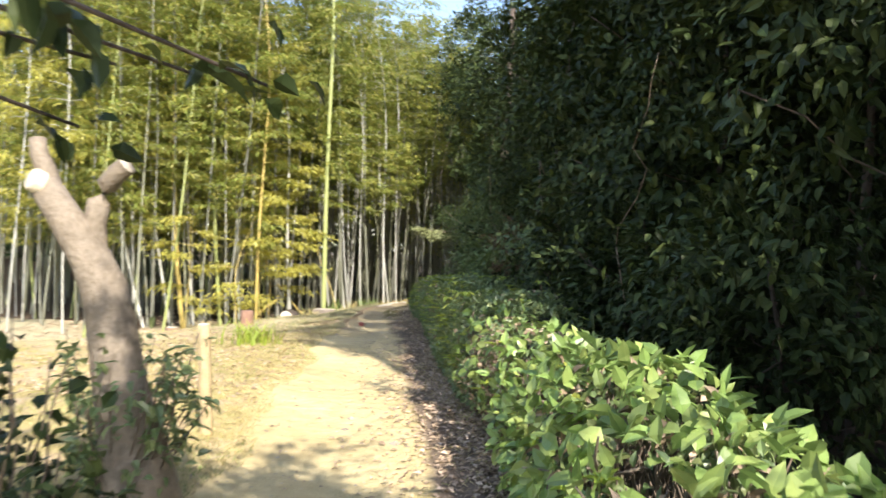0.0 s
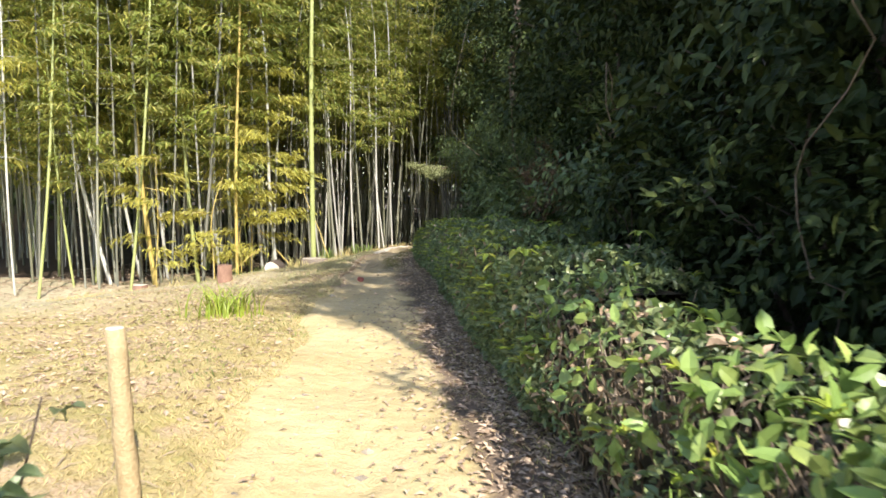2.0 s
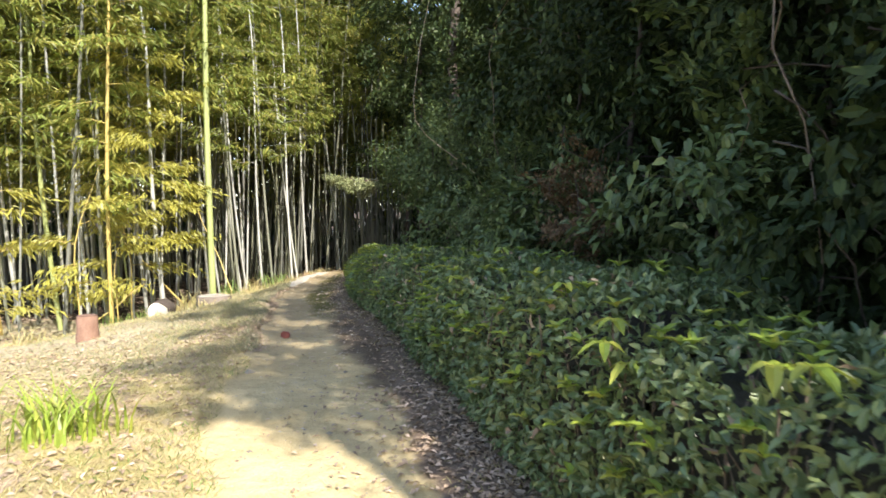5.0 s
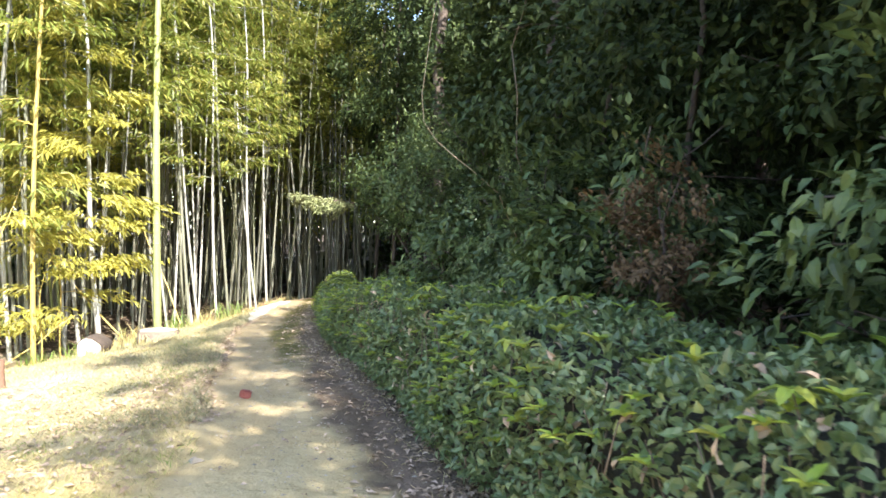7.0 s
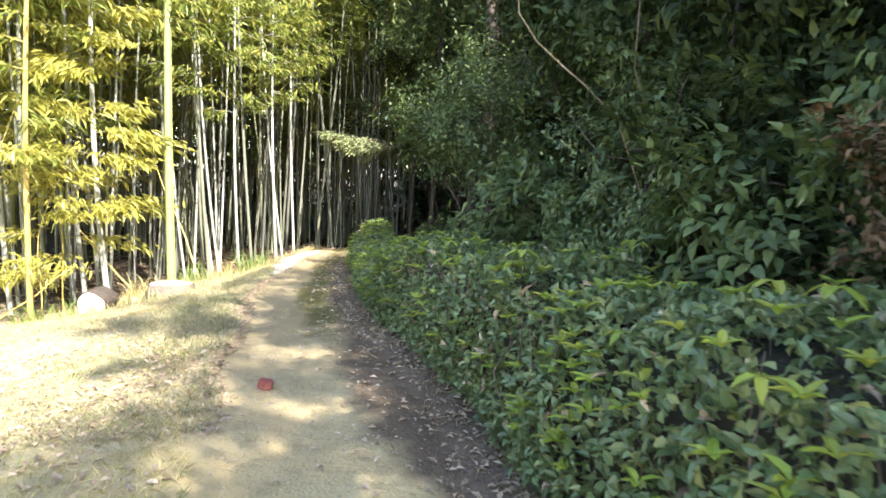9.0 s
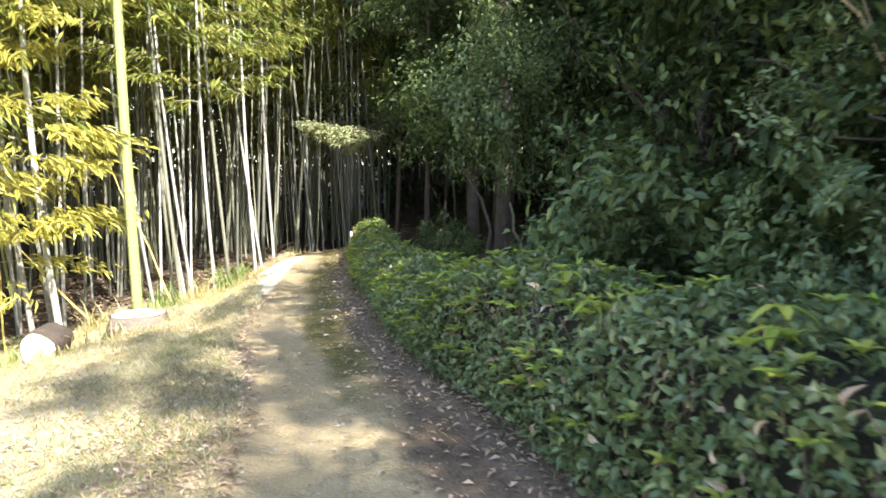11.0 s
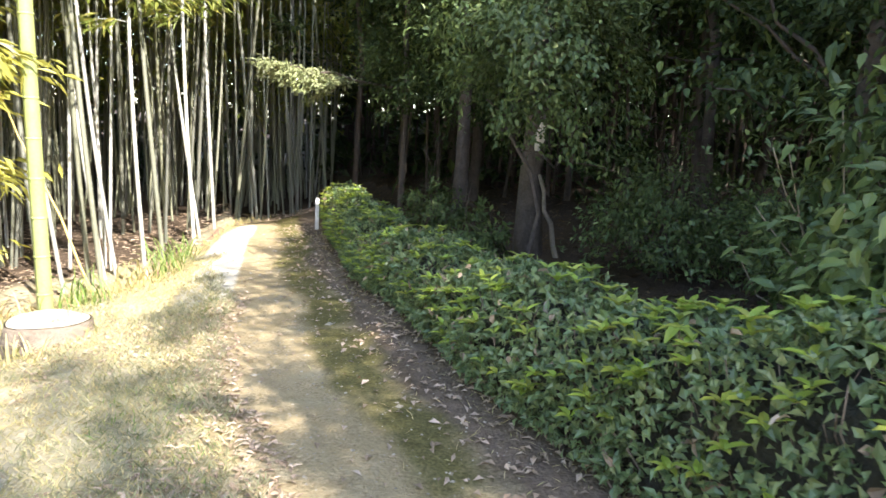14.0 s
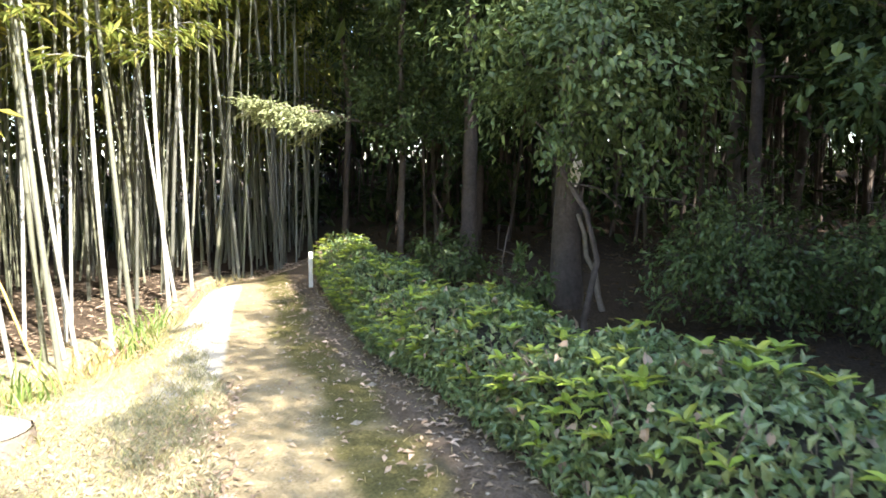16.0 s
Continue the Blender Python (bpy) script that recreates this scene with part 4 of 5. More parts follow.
        limb = link("limb", tri_mesh("limb", *tube(line, np.linspace(0.022, 0.006, 8), 7), flat=False), M_BARK, ob)
        n = 420
        c = line[rng.integers(4, 8, n)] + rng.normal(0, 1, (n, 3)) * np.array([0.28, 0.28, 0.1]) + np.array([0, 0, 0.1])
        link("foliage", tri_mesh("foliage", *leaves(rng, c, rng.normal(0, 0.7, (n, 3)) + np.array([-0.4, -0.3, -0.1]), np.tile([0, 0, 1.0], (n, 1)) + rng.normal(0, 0.3, (n, 3)), 0.09, 0.038, 3, 0.12)), M_LEAF_SHADED, limb)
    # the branch that reaches out over the path into the sun
    ob = thing("branching_tree", 0.6, 25.9, "woodland tree with a sunlit branch over the path", "tree")
    g = ob.location.z
    pts = curve_points(rng, (0, 0, -0.1), (0.1, 0.1, 8), 8, 0.06)
    link("trunk", tri_mesh("trunk", *tube(pts, np.linspace(0.06, 0.03, 8), 9), flat=False), M_BARK, ob)
    end = np.array([-2.42, -1.0, 2.36 - g])
    limb = curve_points(rng, pts[2], end, 8, 0.03)
    link("branch", tri_mesh("branch", *tube(limb, np.linspace(0.035, 0.005, 8), 6), flat=False), M_BARK, ob)
    cs, ws = [], []
    for k in range(22):
        u = 0.42 + 0.58 * k / 21
        root = limb[0] + (end - limb[0]) * u
        reach = 1.15 * (1.12 - u) + 0.16
        side = 1 if k % 2 else -1
        way = unit(np.array([-0.75, 0.75 * side + rng.normal(0, 0.15), rng.normal(0.02, 0.14)]))
        tip = root + way * reach - np.array([0, 0, 0.22 * reach])
        spray = curve_points(rng, root, tip, 6, 0.02)
        link("branchlet", tri_mesh("branchlet", *tube(spray, np.linspace(0.008, 0.002, 6), 4), flat=False), M_TWIG, ob)
        n = int(120 * reach) + 16
        q = rng.uniform(0.1, 1.05, n)
        cs.append(root + (tip - root) * q[:, None] + rng.normal(0, 1, (n, 3)) * np.array([0.06, 0.06, 0.028]))
        ws.append(way + rng.normal(0, 0.6, (n, 3)) * np.array([1, 1, 0.5]))
    c, w = np.concatenate(cs), np.concatenate(ws)
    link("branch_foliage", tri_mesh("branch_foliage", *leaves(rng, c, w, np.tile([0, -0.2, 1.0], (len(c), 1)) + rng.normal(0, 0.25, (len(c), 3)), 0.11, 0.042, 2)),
         M_SUNLITLEAF, ob, "spray of leaves painted pale as sunlit")
    # these leaves take the darker copy, so their shade is colour
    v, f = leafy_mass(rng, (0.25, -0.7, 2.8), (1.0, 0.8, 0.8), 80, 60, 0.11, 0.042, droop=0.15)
    link("bough_foliage", tri_mesh("bough_foliage", v, f), M_LEAF_SHADED, ob, "level sprays of green leaves, shade painted in")
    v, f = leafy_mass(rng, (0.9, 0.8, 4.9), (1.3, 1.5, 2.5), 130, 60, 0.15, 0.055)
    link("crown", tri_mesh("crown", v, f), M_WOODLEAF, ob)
    # far woods: many thin trunks and dim foliage
    sets, fol = [], []
    for i in range(760):
        thin = i >= 330
        x, y = (rng.uniform(1.5, 22), rng.uniform(24, 46)) if thin else (rng.uniform(2, 42), rng.uniform(14, 62))
        if not thin and (x < 12 and y < 33 or y < 20 and x < 9) or thin and y < 27 and x < 5:
            continue
        z, r = float(height(x, y)), rng.uniform(0.02, 0.05) if thin else rng.uniform(0.05, 0.14)
        top = np.array([x + rng.normal(0, 0.5), y + rng.normal(0, 0.5), z + rng.uniform(8, 12)])
        sets.append(tube(curve_points(rng, (x, y, z - 0.1), top, 5, 0.15), np.linspace(r, r * 0.4, 5), 6))
        n = 70 if thin else 240
        h = rng.uniform(0.32 if thin else 0.22, 1.0, n)
        c = np.array([x, y, z]) + (top - np.array([x, y, z])) * h[:, None] + rng.normal(0, 1.0, (n, 3)) * np.array([1, 1, 0.4])
        fol.append(leaves(rng, c, rng.normal(0, 1, (n, 3)), rng.normal(0, 0.5, (n, 3)) + np.array([0, 0, 1.0]), 0.5, 0.24, 1))
        n = 8 if thin else 60
        c = np.array([x, y, z + 0.4]) + rng.normal(0, 0.6, (n, 3)) * np.array([1, 1, 0.5])
        fol.append(leaves(rng, c, rng.normal(0, 1, (n, 3)), rng.normal(0, 0.5, (n, 3)) + np.array([0, 0, 1.0]), 0.4, 0.18, 1))
    ob = thing("far_woods", 0, 0, "dim woodland of thin trunks in the distance", "woods", kind="stuff", z=0)
    link("trunks", tri_mesh("trunks", *joined(sets), flat=False), M_BARK, ob)
    link("foliage", tri_mesh("foliage", *joined(fol)), M_LEAF_SHADED, ob)


make_woods()


# ---- the cut tree, the near branch and the trees behind ----
def make_cut_tree():
    rng = np.random.default_rng(8)
    ob = thing("cut_tree", -1.72, 3.3, "pruned old tree trunk with sawn-off limbs and pale cut ends", "tree")
    g = ob.location.z
    L = lambda *p: [np.array(q) - np.array([0, 0, g]) for q in p]
    stem = L((0.13, 0, g - 0.1), (0.09, 0, 0.2), (-0.02, 0, 0.62), (-0.07, 0.01, 0.85), (-0.10, 0, 1.05), (-0.14, 0, 1.2), (-0.22, 0, 1.36), (-0.36, -0.01, 1.57), (-0.49, -0.02, 1.76))
    link("trunk", tri_mesh("trunk", *tube(stem, [0.23, 0.19, 0.145, 0.132, 0.13, 0.122, 0.108, 0.092, 0.08], 16), flat=False), M_PALEBARK, ob)
    limb = L((-0.17, 0.03, 1.26), (-0.215, 0.03, 1.42), (-0.225, 0.03, 1.56), (-0.205, 0.03, 1.68), (-0.16, 0.02, 1.77), (-0.10, 0.01, 1.84), (-0.04, 0.0, 1.885))
    a = link("limb", tri_mesh("limb", *tube(limb, [0.062, 0.064, 0.062, 0.06, 0.058, 0.056, 0.054], 14, False), flat=False), M_PALEBARK, ob)
    link("cut_end", tri_mesh("cut_end", *tube([limb[-1] - np.array([0.004, 0, 0.003]), limb[-1] + np.array([0.005, 0, 0.004])], [0.0535, 0.05], 14), flat=False), M_OLDCUT, a, "weathered sawn end")
    stub = L((-0.45, 0.01, 1.70), (-0.50, 0.01, 1.84), (-0.55, 0.02, 1.93), (-0.57, 0.03, 2.02))
    link("limb", tri_mesh("limb", *tube(stub, [0.062, 0.056, 0.05, 0.044], 11), flat=False), M_PALEBARK, ob)
    cut = L((-0.49, -0.055, 1.765), (-0.515, -0.092, 1.785), (-0.519, -0.098, 1.788))
    link("cut_end", tri_mesh("cut_end", *tube(cut, [0.066, 0.064, 0.058], 14), flat=False), M_CUT, ob, "white sawn face")
    # shoots about its foot
    cs, ws, tw = [], [], []
    for _ in range(46):
        az = rng.uniform(0, 6.28)
        e = np.array([0.05 + math.cos(az) * rng.uniform(0.15, 0.42), math.sin(az) * 0.3, rng.uniform(0.25, 0.95)])
        tw.append(tube(curve_points(rng, (math.cos(az) * 0.1, math.sin(az) * 0.1, 0), e, 5, 0.03), np.linspace(0.007, 0.003, 5), 4))
        k = rng.integers(10, 18)
        cs.append(e * rng.uniform(0.55, 1.05, (k, 1)) + rng.normal(0, 0.04, (k, 3)))
        ws.append(rng.normal(0, 0.7, (k, 3)) + np.array([math.cos(az), math.sin(az), -0.1]))
    cs, ws = np.concatenate(cs), np.concatenate(ws)
    b = thing("sprouting_shrub", -1.72, 3.3, "dark leafy shoots about the foot of the cut tree", "shrub")
    link("foliage", tri_mesh("foliage", *leaves(rng, cs, ws, np.tile([0, 0, 1.0], (len(cs), 1)) + rng.normal(0, 0.4, (len(cs), 3)), 0.085, 0.04, 3)), M_HEDGE, b)
    link("shoot_tangle", tri_mesh("shoot_tangle", *joined(tw), flat=False), M_TWIG, b)


make_cut_tree()


def make_near_shrub():
    """Leafy boughs close by the start, one of them overhead."""
    rng = np.random.default_rng(9)
    ob = thing("overhanging_tree", -2.9, -0.9, "shaded tree with glossy leaves that hang over the path", "tree")
    o = np.array(ob.location)
    pts = curve_points(rng, (0, 0, -0.1), (0.2, -0.6, 6.0), 9, 0.05)
    link("trunk", tri_mesh("trunk", *tube(pts, np.linspace(0.15, 0.06, 9), 10), flat=False), M_BARK, ob)

    def bough(ends, num, leaf):
        tw, cs, ws = [], [], []
        root = pts[3]
        for e in ends:
            e = np.array(e) - o
            line = curve_points(rng, root, e, 8, 0.05)
            tw.append(tube(line, np.linspace(0.022, 0.004, 8), 5))
            u = rng.uniform(0.84, 1.03, num)
            c = line[0] + (line[-1] - line[0]) * u[:, None] + rng.normal(0, 1, (num, 3)) * np.array([0.07, 0.07, 0.03])
            cs.append(c)
            ws.append(rng.normal(0, 0.5, (num, 3)) + np.array([0.5, 0.2, -0.7]))
        cs, ws = np.concatenate(cs), np.concatenate(ws)
        return joined(tw), leaves(rng, cs, ws, np.tile([0, 0, 1.0], (len(cs), 1)) + rng.normal(0, 0.5, (len(cs), 3)), leaf, leaf * 0.5, 3)

    t, f = bough([(-0.3, 0.98, 1.81), (-0.45, 1.0, 1.83), (-0.62, 0.95, 1.84), (-0.75, 1.05, 1.72)], 13, 0.085)
    link("bough", tri_mesh("bough", *t, flat=False), M_BARK, ob)
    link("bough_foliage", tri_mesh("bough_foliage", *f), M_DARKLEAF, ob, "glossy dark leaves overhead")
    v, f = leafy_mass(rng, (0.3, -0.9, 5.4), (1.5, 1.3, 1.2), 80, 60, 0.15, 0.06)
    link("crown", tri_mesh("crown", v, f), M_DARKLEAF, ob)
    b = thing("roadside_shrub", -1.4, 1.85, "low shrub with round dark leaves beside the path", "shrub")
    tw, cs, ws = [], [], []
    for _ in range(34):
        az = rng.uniform(0, 6.28)
        r = rng.uniform(0.1, 0.42)
        e = np.array([math.cos(az) * r, math.sin(az) * r, rng.uniform(0.3, 1.25)])
        tw.append(tube(curve_points(rng, (0, 0, 0), e, 6, 0.03), np.linspace(0.009, 0.003, 6), 4))
        k = 12
        cs.append(e * rng.uniform(0.5, 1.03, (k, 1)) + rng.normal(0, 0.035, (k, 3)))
        ws.append(rng.normal(0, 0.6, (k, 3)) + np.array([math.cos(az), math.sin(az), 0.1]))
    cs, ws = np.concatenate(cs), np.concatenate(ws)
    link("foliage", tri_mesh("foliage", *leaves(rng, cs, ws, np.tile([0, 0, 1.0], (len(cs), 1)) + rng.normal(0, 0.5, (len(cs), 3)), 0.085, 0.055, 3)), M_DARKLEAF, b)
    link("stem_tangle", tri_mesh("stem_tangle", *joined(tw), flat=False), M_TWIG, b)
    # added behind the viewpoint so its crown shades the start of the path
    evergreen(0.95, -2.75, 1.15, 3.7, 6.3, "unseen tree with a high crown, added to shade the start", 420, clumps=95, per=60, leaf=0.16, trunk=0.1)
    # trees that close the place behind
    for k, (x, y) in enumerate(((-7, -6), (-4.5, -11), (-10, 0), (-13, 5.5), (9, 0.5), (12, 6))):
        evergreen(x, y, 2.4, 0.5, 7.5, "evergreen tree behind the start of the path", 400 + k, clumps=110, per=50, leaf=0.26, group="trees behind the start", detail=1)


make_near_shrub()


# ---- small things beside the path ----
def round_log(name, x, y, r, tall, label, category, bark, cut, lying=None, z=0.0, hollow=False):
    """A sawn log or stump with bark, growth-ringed cut faces and an uneven outline."""
    rng = np.random.default_rng(int(abs(x * 100)))
    ob = thing(name, x, y, label, category)
    k = 18
    ang = np.linspace(0, 2 * math.pi, k, endpoint=False)
    wob = 1 + 0.06 * np.sin(3 * ang + x) + 0.03 * np.sin(5 * ang)
    rows = [(-0.1, 1.16), (0.05, 1.08), (tall * 0.5, 1.0), (tall - 0.012, 0.98), (tall, 0.95)]
    if lying is not None:
        rows = [(0.0, 0.95), (0.015, 1.0), (tall / 2, 1.03), (tall - 0.015, 1.0), (tall, 0.95)]
    bm = bmesh.new()
    rings = [[bm.verts.new((math.cos(q) * r * s * w, math.sin(q) * r * s * w, h)) for q, w in zip(ang, wob)] for h, s in rows]
    for lo, hi in zip(rings[:-1], rings[1:]):
        for j in range(k):
            bm.faces.new((lo[j], lo[(j + 1) % k], hi[(j + 1) % k], hi[j]))
    body = part("bark", bm, bark, ob)
    faces = [(tall, 1)] if lying is None else [(tall, 1), (0, -1)]
    for h, sgn in faces:
        bm = bmesh.new()
        hub = bm.verts.new((0, 0, h + sgn * 0.006))
        prev = None
        for fr in (0.35, 0.6, 0.8, 0.96):
            ring = [bm.verts.new((math.cos(q) * r * w * 0.95 * fr, math.sin(q) * r * w * 0.95 * fr, h + sgn * (0.006 if int(fr * 100) % 2 else 0.003))) for q, w in zip(ang, wob)]
            for j in range(k):
                if prev is None:
                    bm.faces.new((hub, ring[j], ring[(j + 1) % k]))
                else:
                    bm.faces.new((prev[j], ring[j], ring[(j + 1) % k], prev[(j + 1) % k]))
            prev = ring
        bmesh.ops.recalc_face_normals(bm, faces=bm.faces)
        face = part("cut_face", bm, cut, ob, "sawn face")
    if lying is not None:
        ob.rotation_euler = (radians(90), 0, radians(lying))
        ob.location.z += r * 0.93
    return ob


def make_stake():
    ob = thing("wooden_stake", -1.87, 4.9, "weathered round wooden stake standing in the dry grass", "stake")
    rng = np.random.default_rng(2)
    pts = curve_points(rng, (0.03, 0, -0.15), (-0.035, 0.0, 0.84), 9, 0.012)
    rad = np.array([0.05, 0.05, 0.049, 0.05, 0.048, 0.047, 0.046, 0.046, 0.043])
    link("shaft", tri_mesh("shaft", *tube(pts, rad, 11), flat=False), M_STAKE, ob)
    link("top_end", tri_mesh("top_end", *tube([pts[-1], pts[-1] + np.array([0, 0, 0.006])], [0.041, 0.036], 11), flat=False), M_CUT, ob, "pale worn top")


def make_iris(x, y, label, num=60, tall=0.42, mat=None, seed=4, spread=0.13):
    """A clump of long arching blades."""
    rng = np.random.default_rng(seed)
    ob = thing("leafy_clump", x, y, label, "plant")
    sets = []
    for _ in range(num):
        az, ln = rng.uniform(0, 6.28), tall * rng.uniform(0.6, 1.2)
        base = np.array([rng.normal(0, spread * 0.6), rng.normal(0, spread * 0.6), -0.02])
        out = np.array([math.cos(az), math.sin(az), 0]) * ln * rng.uniform(0.3, 0.8)
        side = np.array([-math.sin(az), math.cos(az), 0]) * 0.012
        v, f = [], []
        for i in range(5):
            s = i / 4
            c = base + out * s * s + np.array([0, 0, ln * (s - 0.35 * s * s)])
            w = side * (1 - 0.85 * s)
            v += [c - w, c + w]
            if i:
                q = 2 * i
                f += [(q - 2, q - 1, q + 1), (q - 2, q + 1, q)]
        sets.append((np.array(v), np.array(f)))
    link("leaf_tuft", tri_mesh("leaf_tuft", *joined(sets)), mat or M_GRASS, ob)


def make_small_things():
    make_stake()
    make_iris(-3.05, 9.75, "bright green clump of strap-shaped leaves in the dry turf", 130, 0.46, M_SPRIG, 4, 0.26)
    round_log("log", -4.83, 19.1, 0.195, 0.5, "sawn log lying with its white cut face to the path", "log", M_BARK, M_CUT, lying=-3)
    round_log("tree_stump", -3.98, 19.3, 0.33, 0.17, "broad weathered tree stump at the field's edge", "stump", M_STUMP, M_OLDCUT)
    round_log("tree_stump", -4.85, 15.2, 0.135, 0.33, "reddish brown tree stump in the sun", "stump", M_CUTRED, M_CUTRED)
    round_log("tree_stump", -7.3, 17.0, 0.16, 0.2, "small reddish brown tree stump", "stump", M_CUTRED, M_CUT)
    # the painted marker at the hedge's end
    ob = thing("marker_post", -1.15, 24.3, "small white marker post at the end of the hedge", "post")
    bm = bmesh.new()
    bmesh.ops.create_cube(bm, size=1, matrix=Matrix.Translation((0, 0, 0.22)) @ Matrix.Diagonal((0.055, 0.055, 0.56, 1)))
    bmesh.ops.bevel(bm, geom=bm.edges[:], offset=0.008, segments=2, affect="EDGES")
    part("shaft", bm, M_WHITE, ob, flat=True)
    # a broken brick in the path's edge
    ob = thing("brick_fragment", -2.0, 13.42, "broken red brick lying at the edge of the path", "brick")
    bm = bmesh.new()
    bmesh.ops.create_cube(bm, size=1, matrix=Matrix.Translation((0, 0, 0.035)) @ Matrix.Rotation(0.15, 4, "Y") @ Matrix.Diagonal((0.1, 0.08, 0.07, 1)))
    bmesh.ops.bevel(bm, geom=bm.edges[:], offset=0.012, segments=2, affect="EDGES")
    part("body", bm, M_BRICK, ob, flat=True)
    # felled bamboo and logs on the bank
    rng = np.random.default_rng(14)
    for k, (x, y, dx, dy, r) in enumerate(((-3.6, 22.6, 0.5, 1.6, 0.05), (-3.3, 23.4, 0.7, 1.3, 0.06), (-3.9, 23.0, 0.3, 1.7, 0.045))):
        ob = thing("felled_culm", x, y, "felled bamboo culm lying on the bank", "log", "felled culms")
        o = np.array(ob.location)
        e = np.array([x + dx, y + dy, float(height(x + dx, y + dy)) + r]) - o
        link("culm", tri_mesh("culm", *tube(curve_points(rng, (0, 0, r), e, 6, 0.02), [r] * 6, 9), flat=False), M_CUTRED, ob)
    for k, (x, y, e) in enumerate(((-4.7, 20.4, (-1.7, 0.9, 1.5)), (-3.9, 21.3, (-1.0, 0.7, 2.2)), (-6.6, 18.9, (1.3, 0.5, 1.0)))):
        ob = thing("leaning_cane", x, y, "thin fallen cane leaning among the bamboo", "cane", "fallen canes")
        link("cane", tri_mesh("cane", *tube(curve_points(rng, (0, 0, -0.05), e, 6, 0.03), np.linspace(0.018, 0.008, 6), 6), flat=False), M_CULM_GOLD, ob)
    for k, (x, y) in enumerate(((-4.6, 19.9), (-5.2, 19.4), (-3.9, 20.2), (-3.5, 20.9), (-3.2, 21.6), (-5.6, 18.8), (-6.6, 17.3), (-3.1, 22.5), (-4.05, 18.75), (-4.5, 18.8), (-4.75, 18.45), (-3.75, 19.3))):
        make_iris(x, y, "tuft of tall weeds on the edge of the bank", 46, 0.5 if k < 8 else 0.24, M_GRASS if k % 3 and k < 8 else M_STRAW, 50 + k, 0.22)


make_small_things()


# ---- turf, litter and stones ----
def scatter(name, label, category, mat, rng, x, y, length, width, rise, detail=1, lift=0.0):
    n = len(x)
    z = height(x, y) + lift
    az = rng.uniform(0, 6.28, n)
    way = np.stack([np.cos(az), np.sin(az), rng.uniform(*rise, n)], 1)
    up = np.stack([rng.normal(0, 0.3, n), rng.normal(0, 0.3, n), np.ones(n)], 1)
    v, f = leaves(rng, np.stack([x, y, z], 1), way, up, length, width, detail, 0.25, 0.1)
    tagged(link(name, tri_mesh(name, v, f), mat), label, category, kind="stuff")


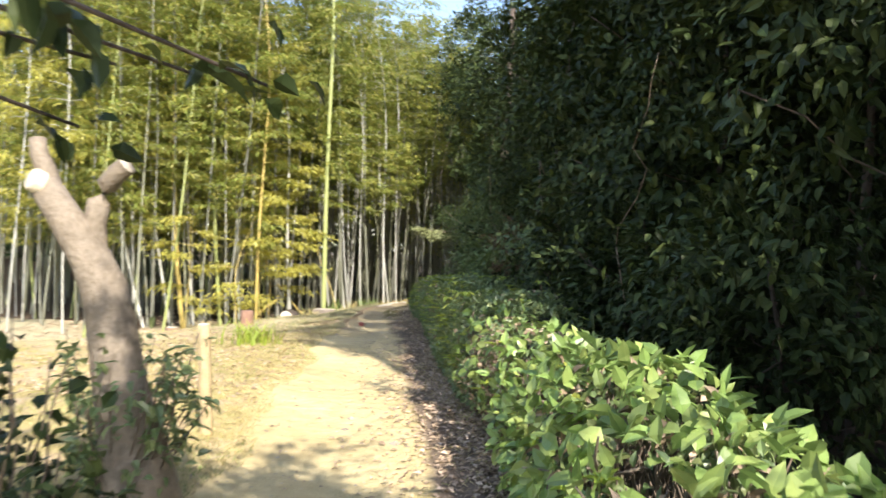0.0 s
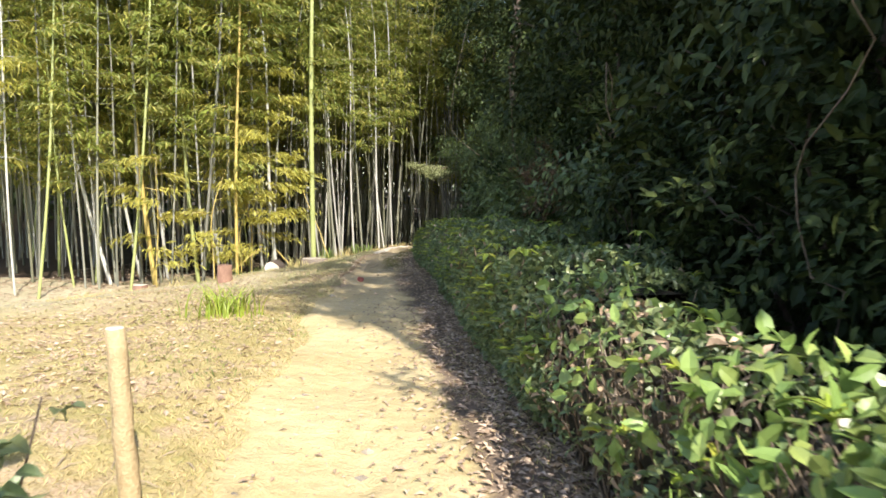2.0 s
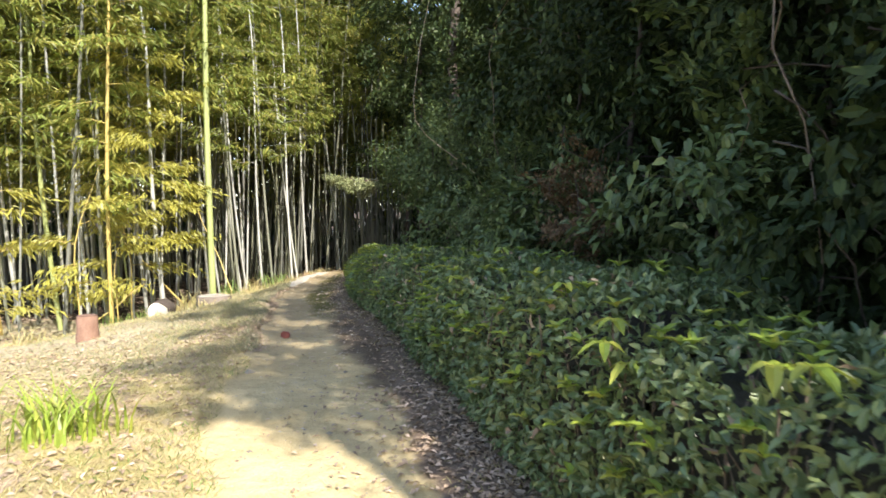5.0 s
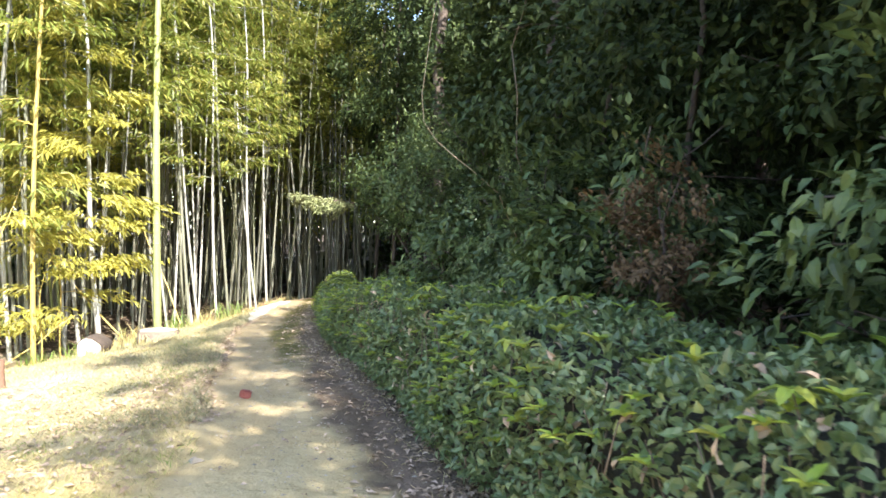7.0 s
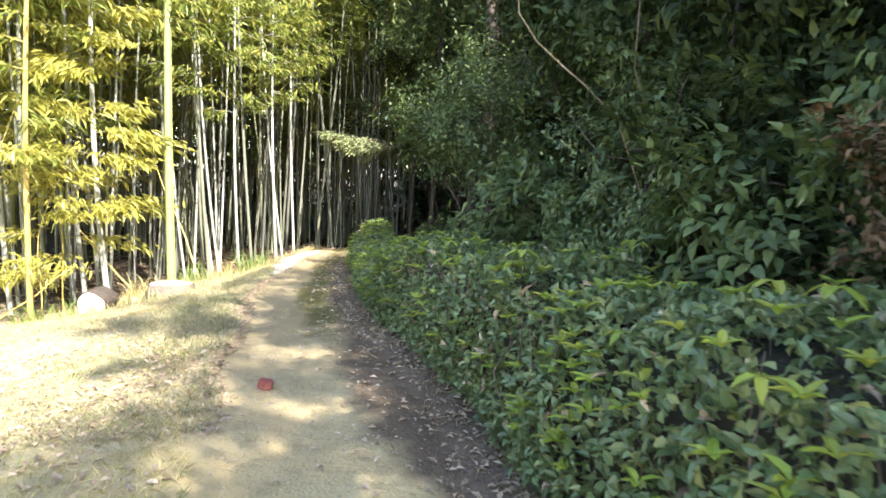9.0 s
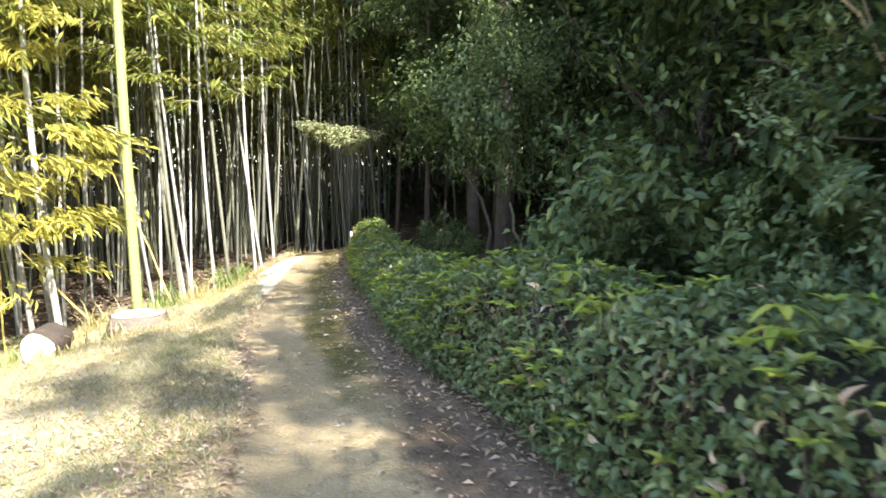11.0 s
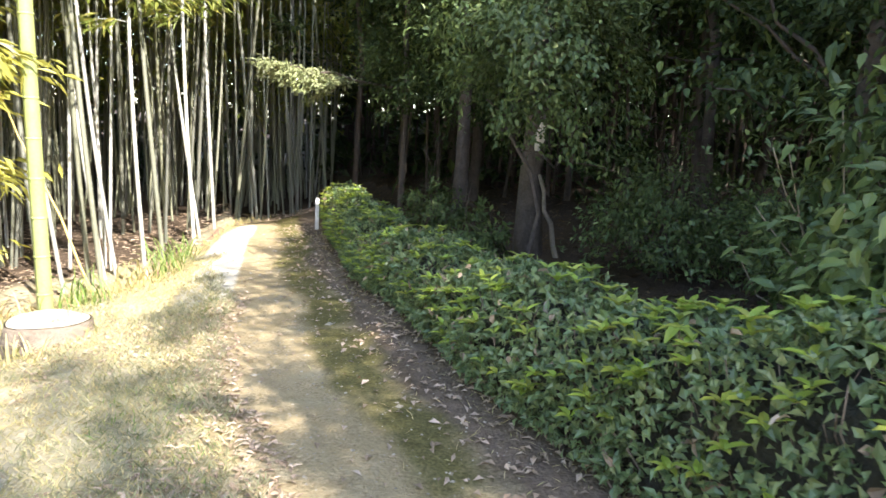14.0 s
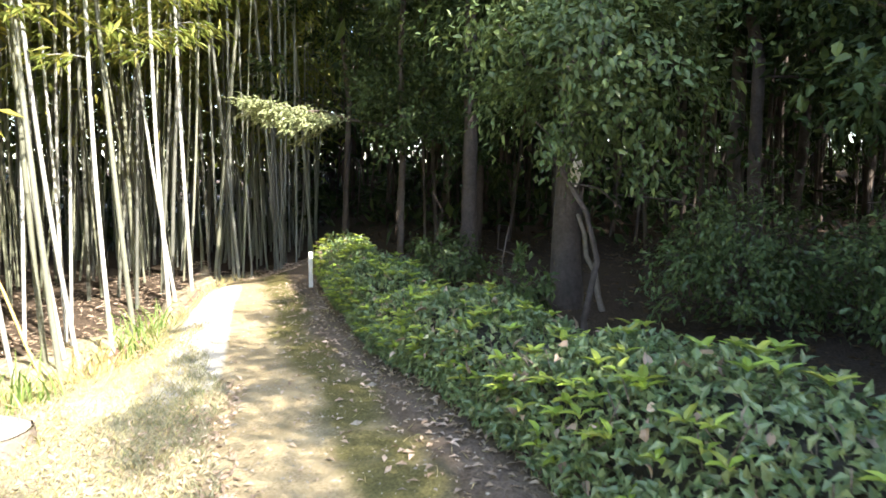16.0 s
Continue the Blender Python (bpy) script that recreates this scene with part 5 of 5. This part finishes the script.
def make_cover():
    rng = np.random.default_rng(21)

    def field(n, far=1.0):
        y = rng.uniform(2, 22, n)
        x = path_mid(y) - path_half(y) * 0.95 - rng.exponential(1.6, n) * far
        ok = (y < edge_y(x) + 1.0) & (x > -11)
        return x[ok], y[ok]

    x, y = field(52000)
    scatter("dry_turf", "short straw-coloured dry grass beside the path", "grass", M_STRAW, rng, x, y, 0.055, 0.006, (0.3, 1.6))
    x, y = field(9000)
    clump = np.sin(2.1 * x + y) * np.sin(1.7 * y - 0.6 * x) > 0.25
    scatter("green_turf", "sparse green grass among the dry turf", "grass", M_GRASS, rng, x[clump], y[clump], 0.06, 0.007, (0.5, 1.8))
    # fallen leaves: along the hedge's foot and over the field
    y = rng.uniform(-1, 25, 15000)
    x = hedge_x(y) + 0.12 - rng.exponential(0.26, len(y))
    ok = (y < 11) | (rng.uniform(0, 1, len(y)) < 0.22)
    x, y = x[ok], y[ok]
    scatter("fallen_leaves", "dry brown leaves and twigs along the hedge", "leaf litter", M_LITTER, rng, x, y, 0.06, 0.028, (-0.05, 0.45), 2, 0.008)
    y = rng.uniform(6, 15, 3800)
    x = -3.6 + rng.normal(0, 1.3, len(y)) - 0.12 * (y - 8)
    ok = (x < path_mid(y) - path_half(y) * 1.1) & (y < edge_y(x))
    scatter("field_leaves", "pinkish dry leaves strewn over the turf", "leaf litter", M_LITTER, rng, x[ok], y[ok], 0.065, 0.03, (-0.05, 0.4), 3, 0.01)
    y = rng.uniform(12.5, 20, 7000)
    x = path_mid(y) - 0.45 - rng.exponential(1.1, len(y))
    ok = (y < edge_y(x) + 0.2) & (np.sin(1.9 * x + 0.9 * y + 2) * np.sin(1.3 * y - 1.4 * x) > -0.35)
    scatter("verge_litter", "bleached leaves and straw bits on the worn verge", "leaf litter", M_LITTER, rng, x[ok], y[ok], 0.05, 0.02, (-0.05, 0.5), 2, 0.008)
    y = rng.uniform(1, 26, 1500)
    x = path_mid(y) + rng.normal(0, 0.5, len(y))
    scatter("path_leaves", "single dry leaves on the path", "leaf litter", M_LITTER, rng, x[::2], y[::2], 0.036, 0.016, (-0.02, 0.3), 2, 0.006)
    x, y = rng.uniform(-0.5, 9, 9000), rng.uniform(12, 34, 9000)
    ok = x > hedge_x(y) + 0.9
    scatter("wood_floor_leaves", "brown leaf litter on the wood floor", "leaf litter", M_DEADLEAF, rng, x[ok], y[ok], 0.09, 0.045, (-0.05, 0.35), 1, 0.01)
    x, y = rng.uniform(-12, 1, 20000), rng.uniform(15, 32, 20000)
    ok = y > edge_y(x) - 0.1
    scatter("grove_litter", "pale bamboo leaf litter on the bank and grove floor", "leaf litter", M_LITTER, rng, x[ok], y[ok], 0.13, 0.03, (-0.05, 0.3), 1, 0.01)
    y = rng.uniform(3, 17, 420)
    x = path_mid(y) - 0.7 - rng.exponential(2.0, len(y))
    ok = y < edge_y(x)
    scatter("dry_sticks", "thin dry sticks strewn over the turf", "sticks", M_STICK, rng, x[ok], y[ok], 0.26, 0.012, (-0.02, 0.12), 2, 0.012)
    # low weeds on the rim of the bank
    s = rng.uniform(0, 1, 1900)
    x = -9 + 6.8 * s + rng.normal(0, 0.25, len(s))
    y = edge_y(x) + rng.normal(0.1, 0.35, len(s))
    scatter("bank_weeds", "yellow-green weeds along the rim of the bank", "weeds", M_STRAW, rng, x, y, 0.16, 0.01, (0.6, 2.4))
    y = rng.uniform(1, 24, 7000)
    x = hedge_x(y) + 0.1 - rng.exponential(0.2, len(y))
    ok = (y < 9) | (rng.uniform(0, 1, len(y)) < 0.2)
    x, y = x[ok], y[ok]
    scatter("hedge_straw", "dry straw and grass stems along the hedge", "grass", M_STRAW, rng, x, y, 0.065, 0.005, (0.05, 1.2))
    y = rng.uniform(12.5, 20.5, 15000)
    x = path_mid(y) - 0.55 - rng.exponential(1.0, len(y))
    ok = (y < edge_y(x) + 0.3) & (np.sin(2.3 * x + 0.6 * y) * np.sin(1.5 * y - x) > -0.55)
    scatter("worn_grass", "thin grey-green grass on the worn verge", "grass", M_VERGE, rng, x[ok], y[ok], 0.075, 0.006, (0.4, 1.9))
    # stones
    n = 6500
    y = 2 + 23 * rng.uniform(0, 1, n) ** 0.8
    x = path_mid(y) + rng.normal(0, 0.55, n)
    z = height(x, y)
    r = rng.exponential(0.0035, n) + 0.003
    r[:14] = rng.uniform(0.03, 0.06, 14)
    octa = np.array([[1, 0, 0], [0, 1, 0], [-1, 0, 0], [0, -1, 0], [0, 0, 0.45], [0, 0, -0.5]])
    fo = np.array([[0, 1, 4], [1, 2, 4], [2, 3, 4], [3, 0, 4], [1, 0, 5], [2, 1, 5], [3, 2, 5], [0, 3, 5]])
    v = np.stack([x, y, z], 1)[:, None] + octa[None] * r[:, None, None] * rng.uniform(0.6, 1.3, (n, 6, 1))
    f = fo[None] + 6 * np.arange(n)[:, None, None]
    tagged(link("path_stones", tri_mesh("path_stones", v.reshape(-1, 3), f.reshape(-1, 3)), M_STONE), "small pale stones in the path", "stones", kind="stuff")


make_cover()
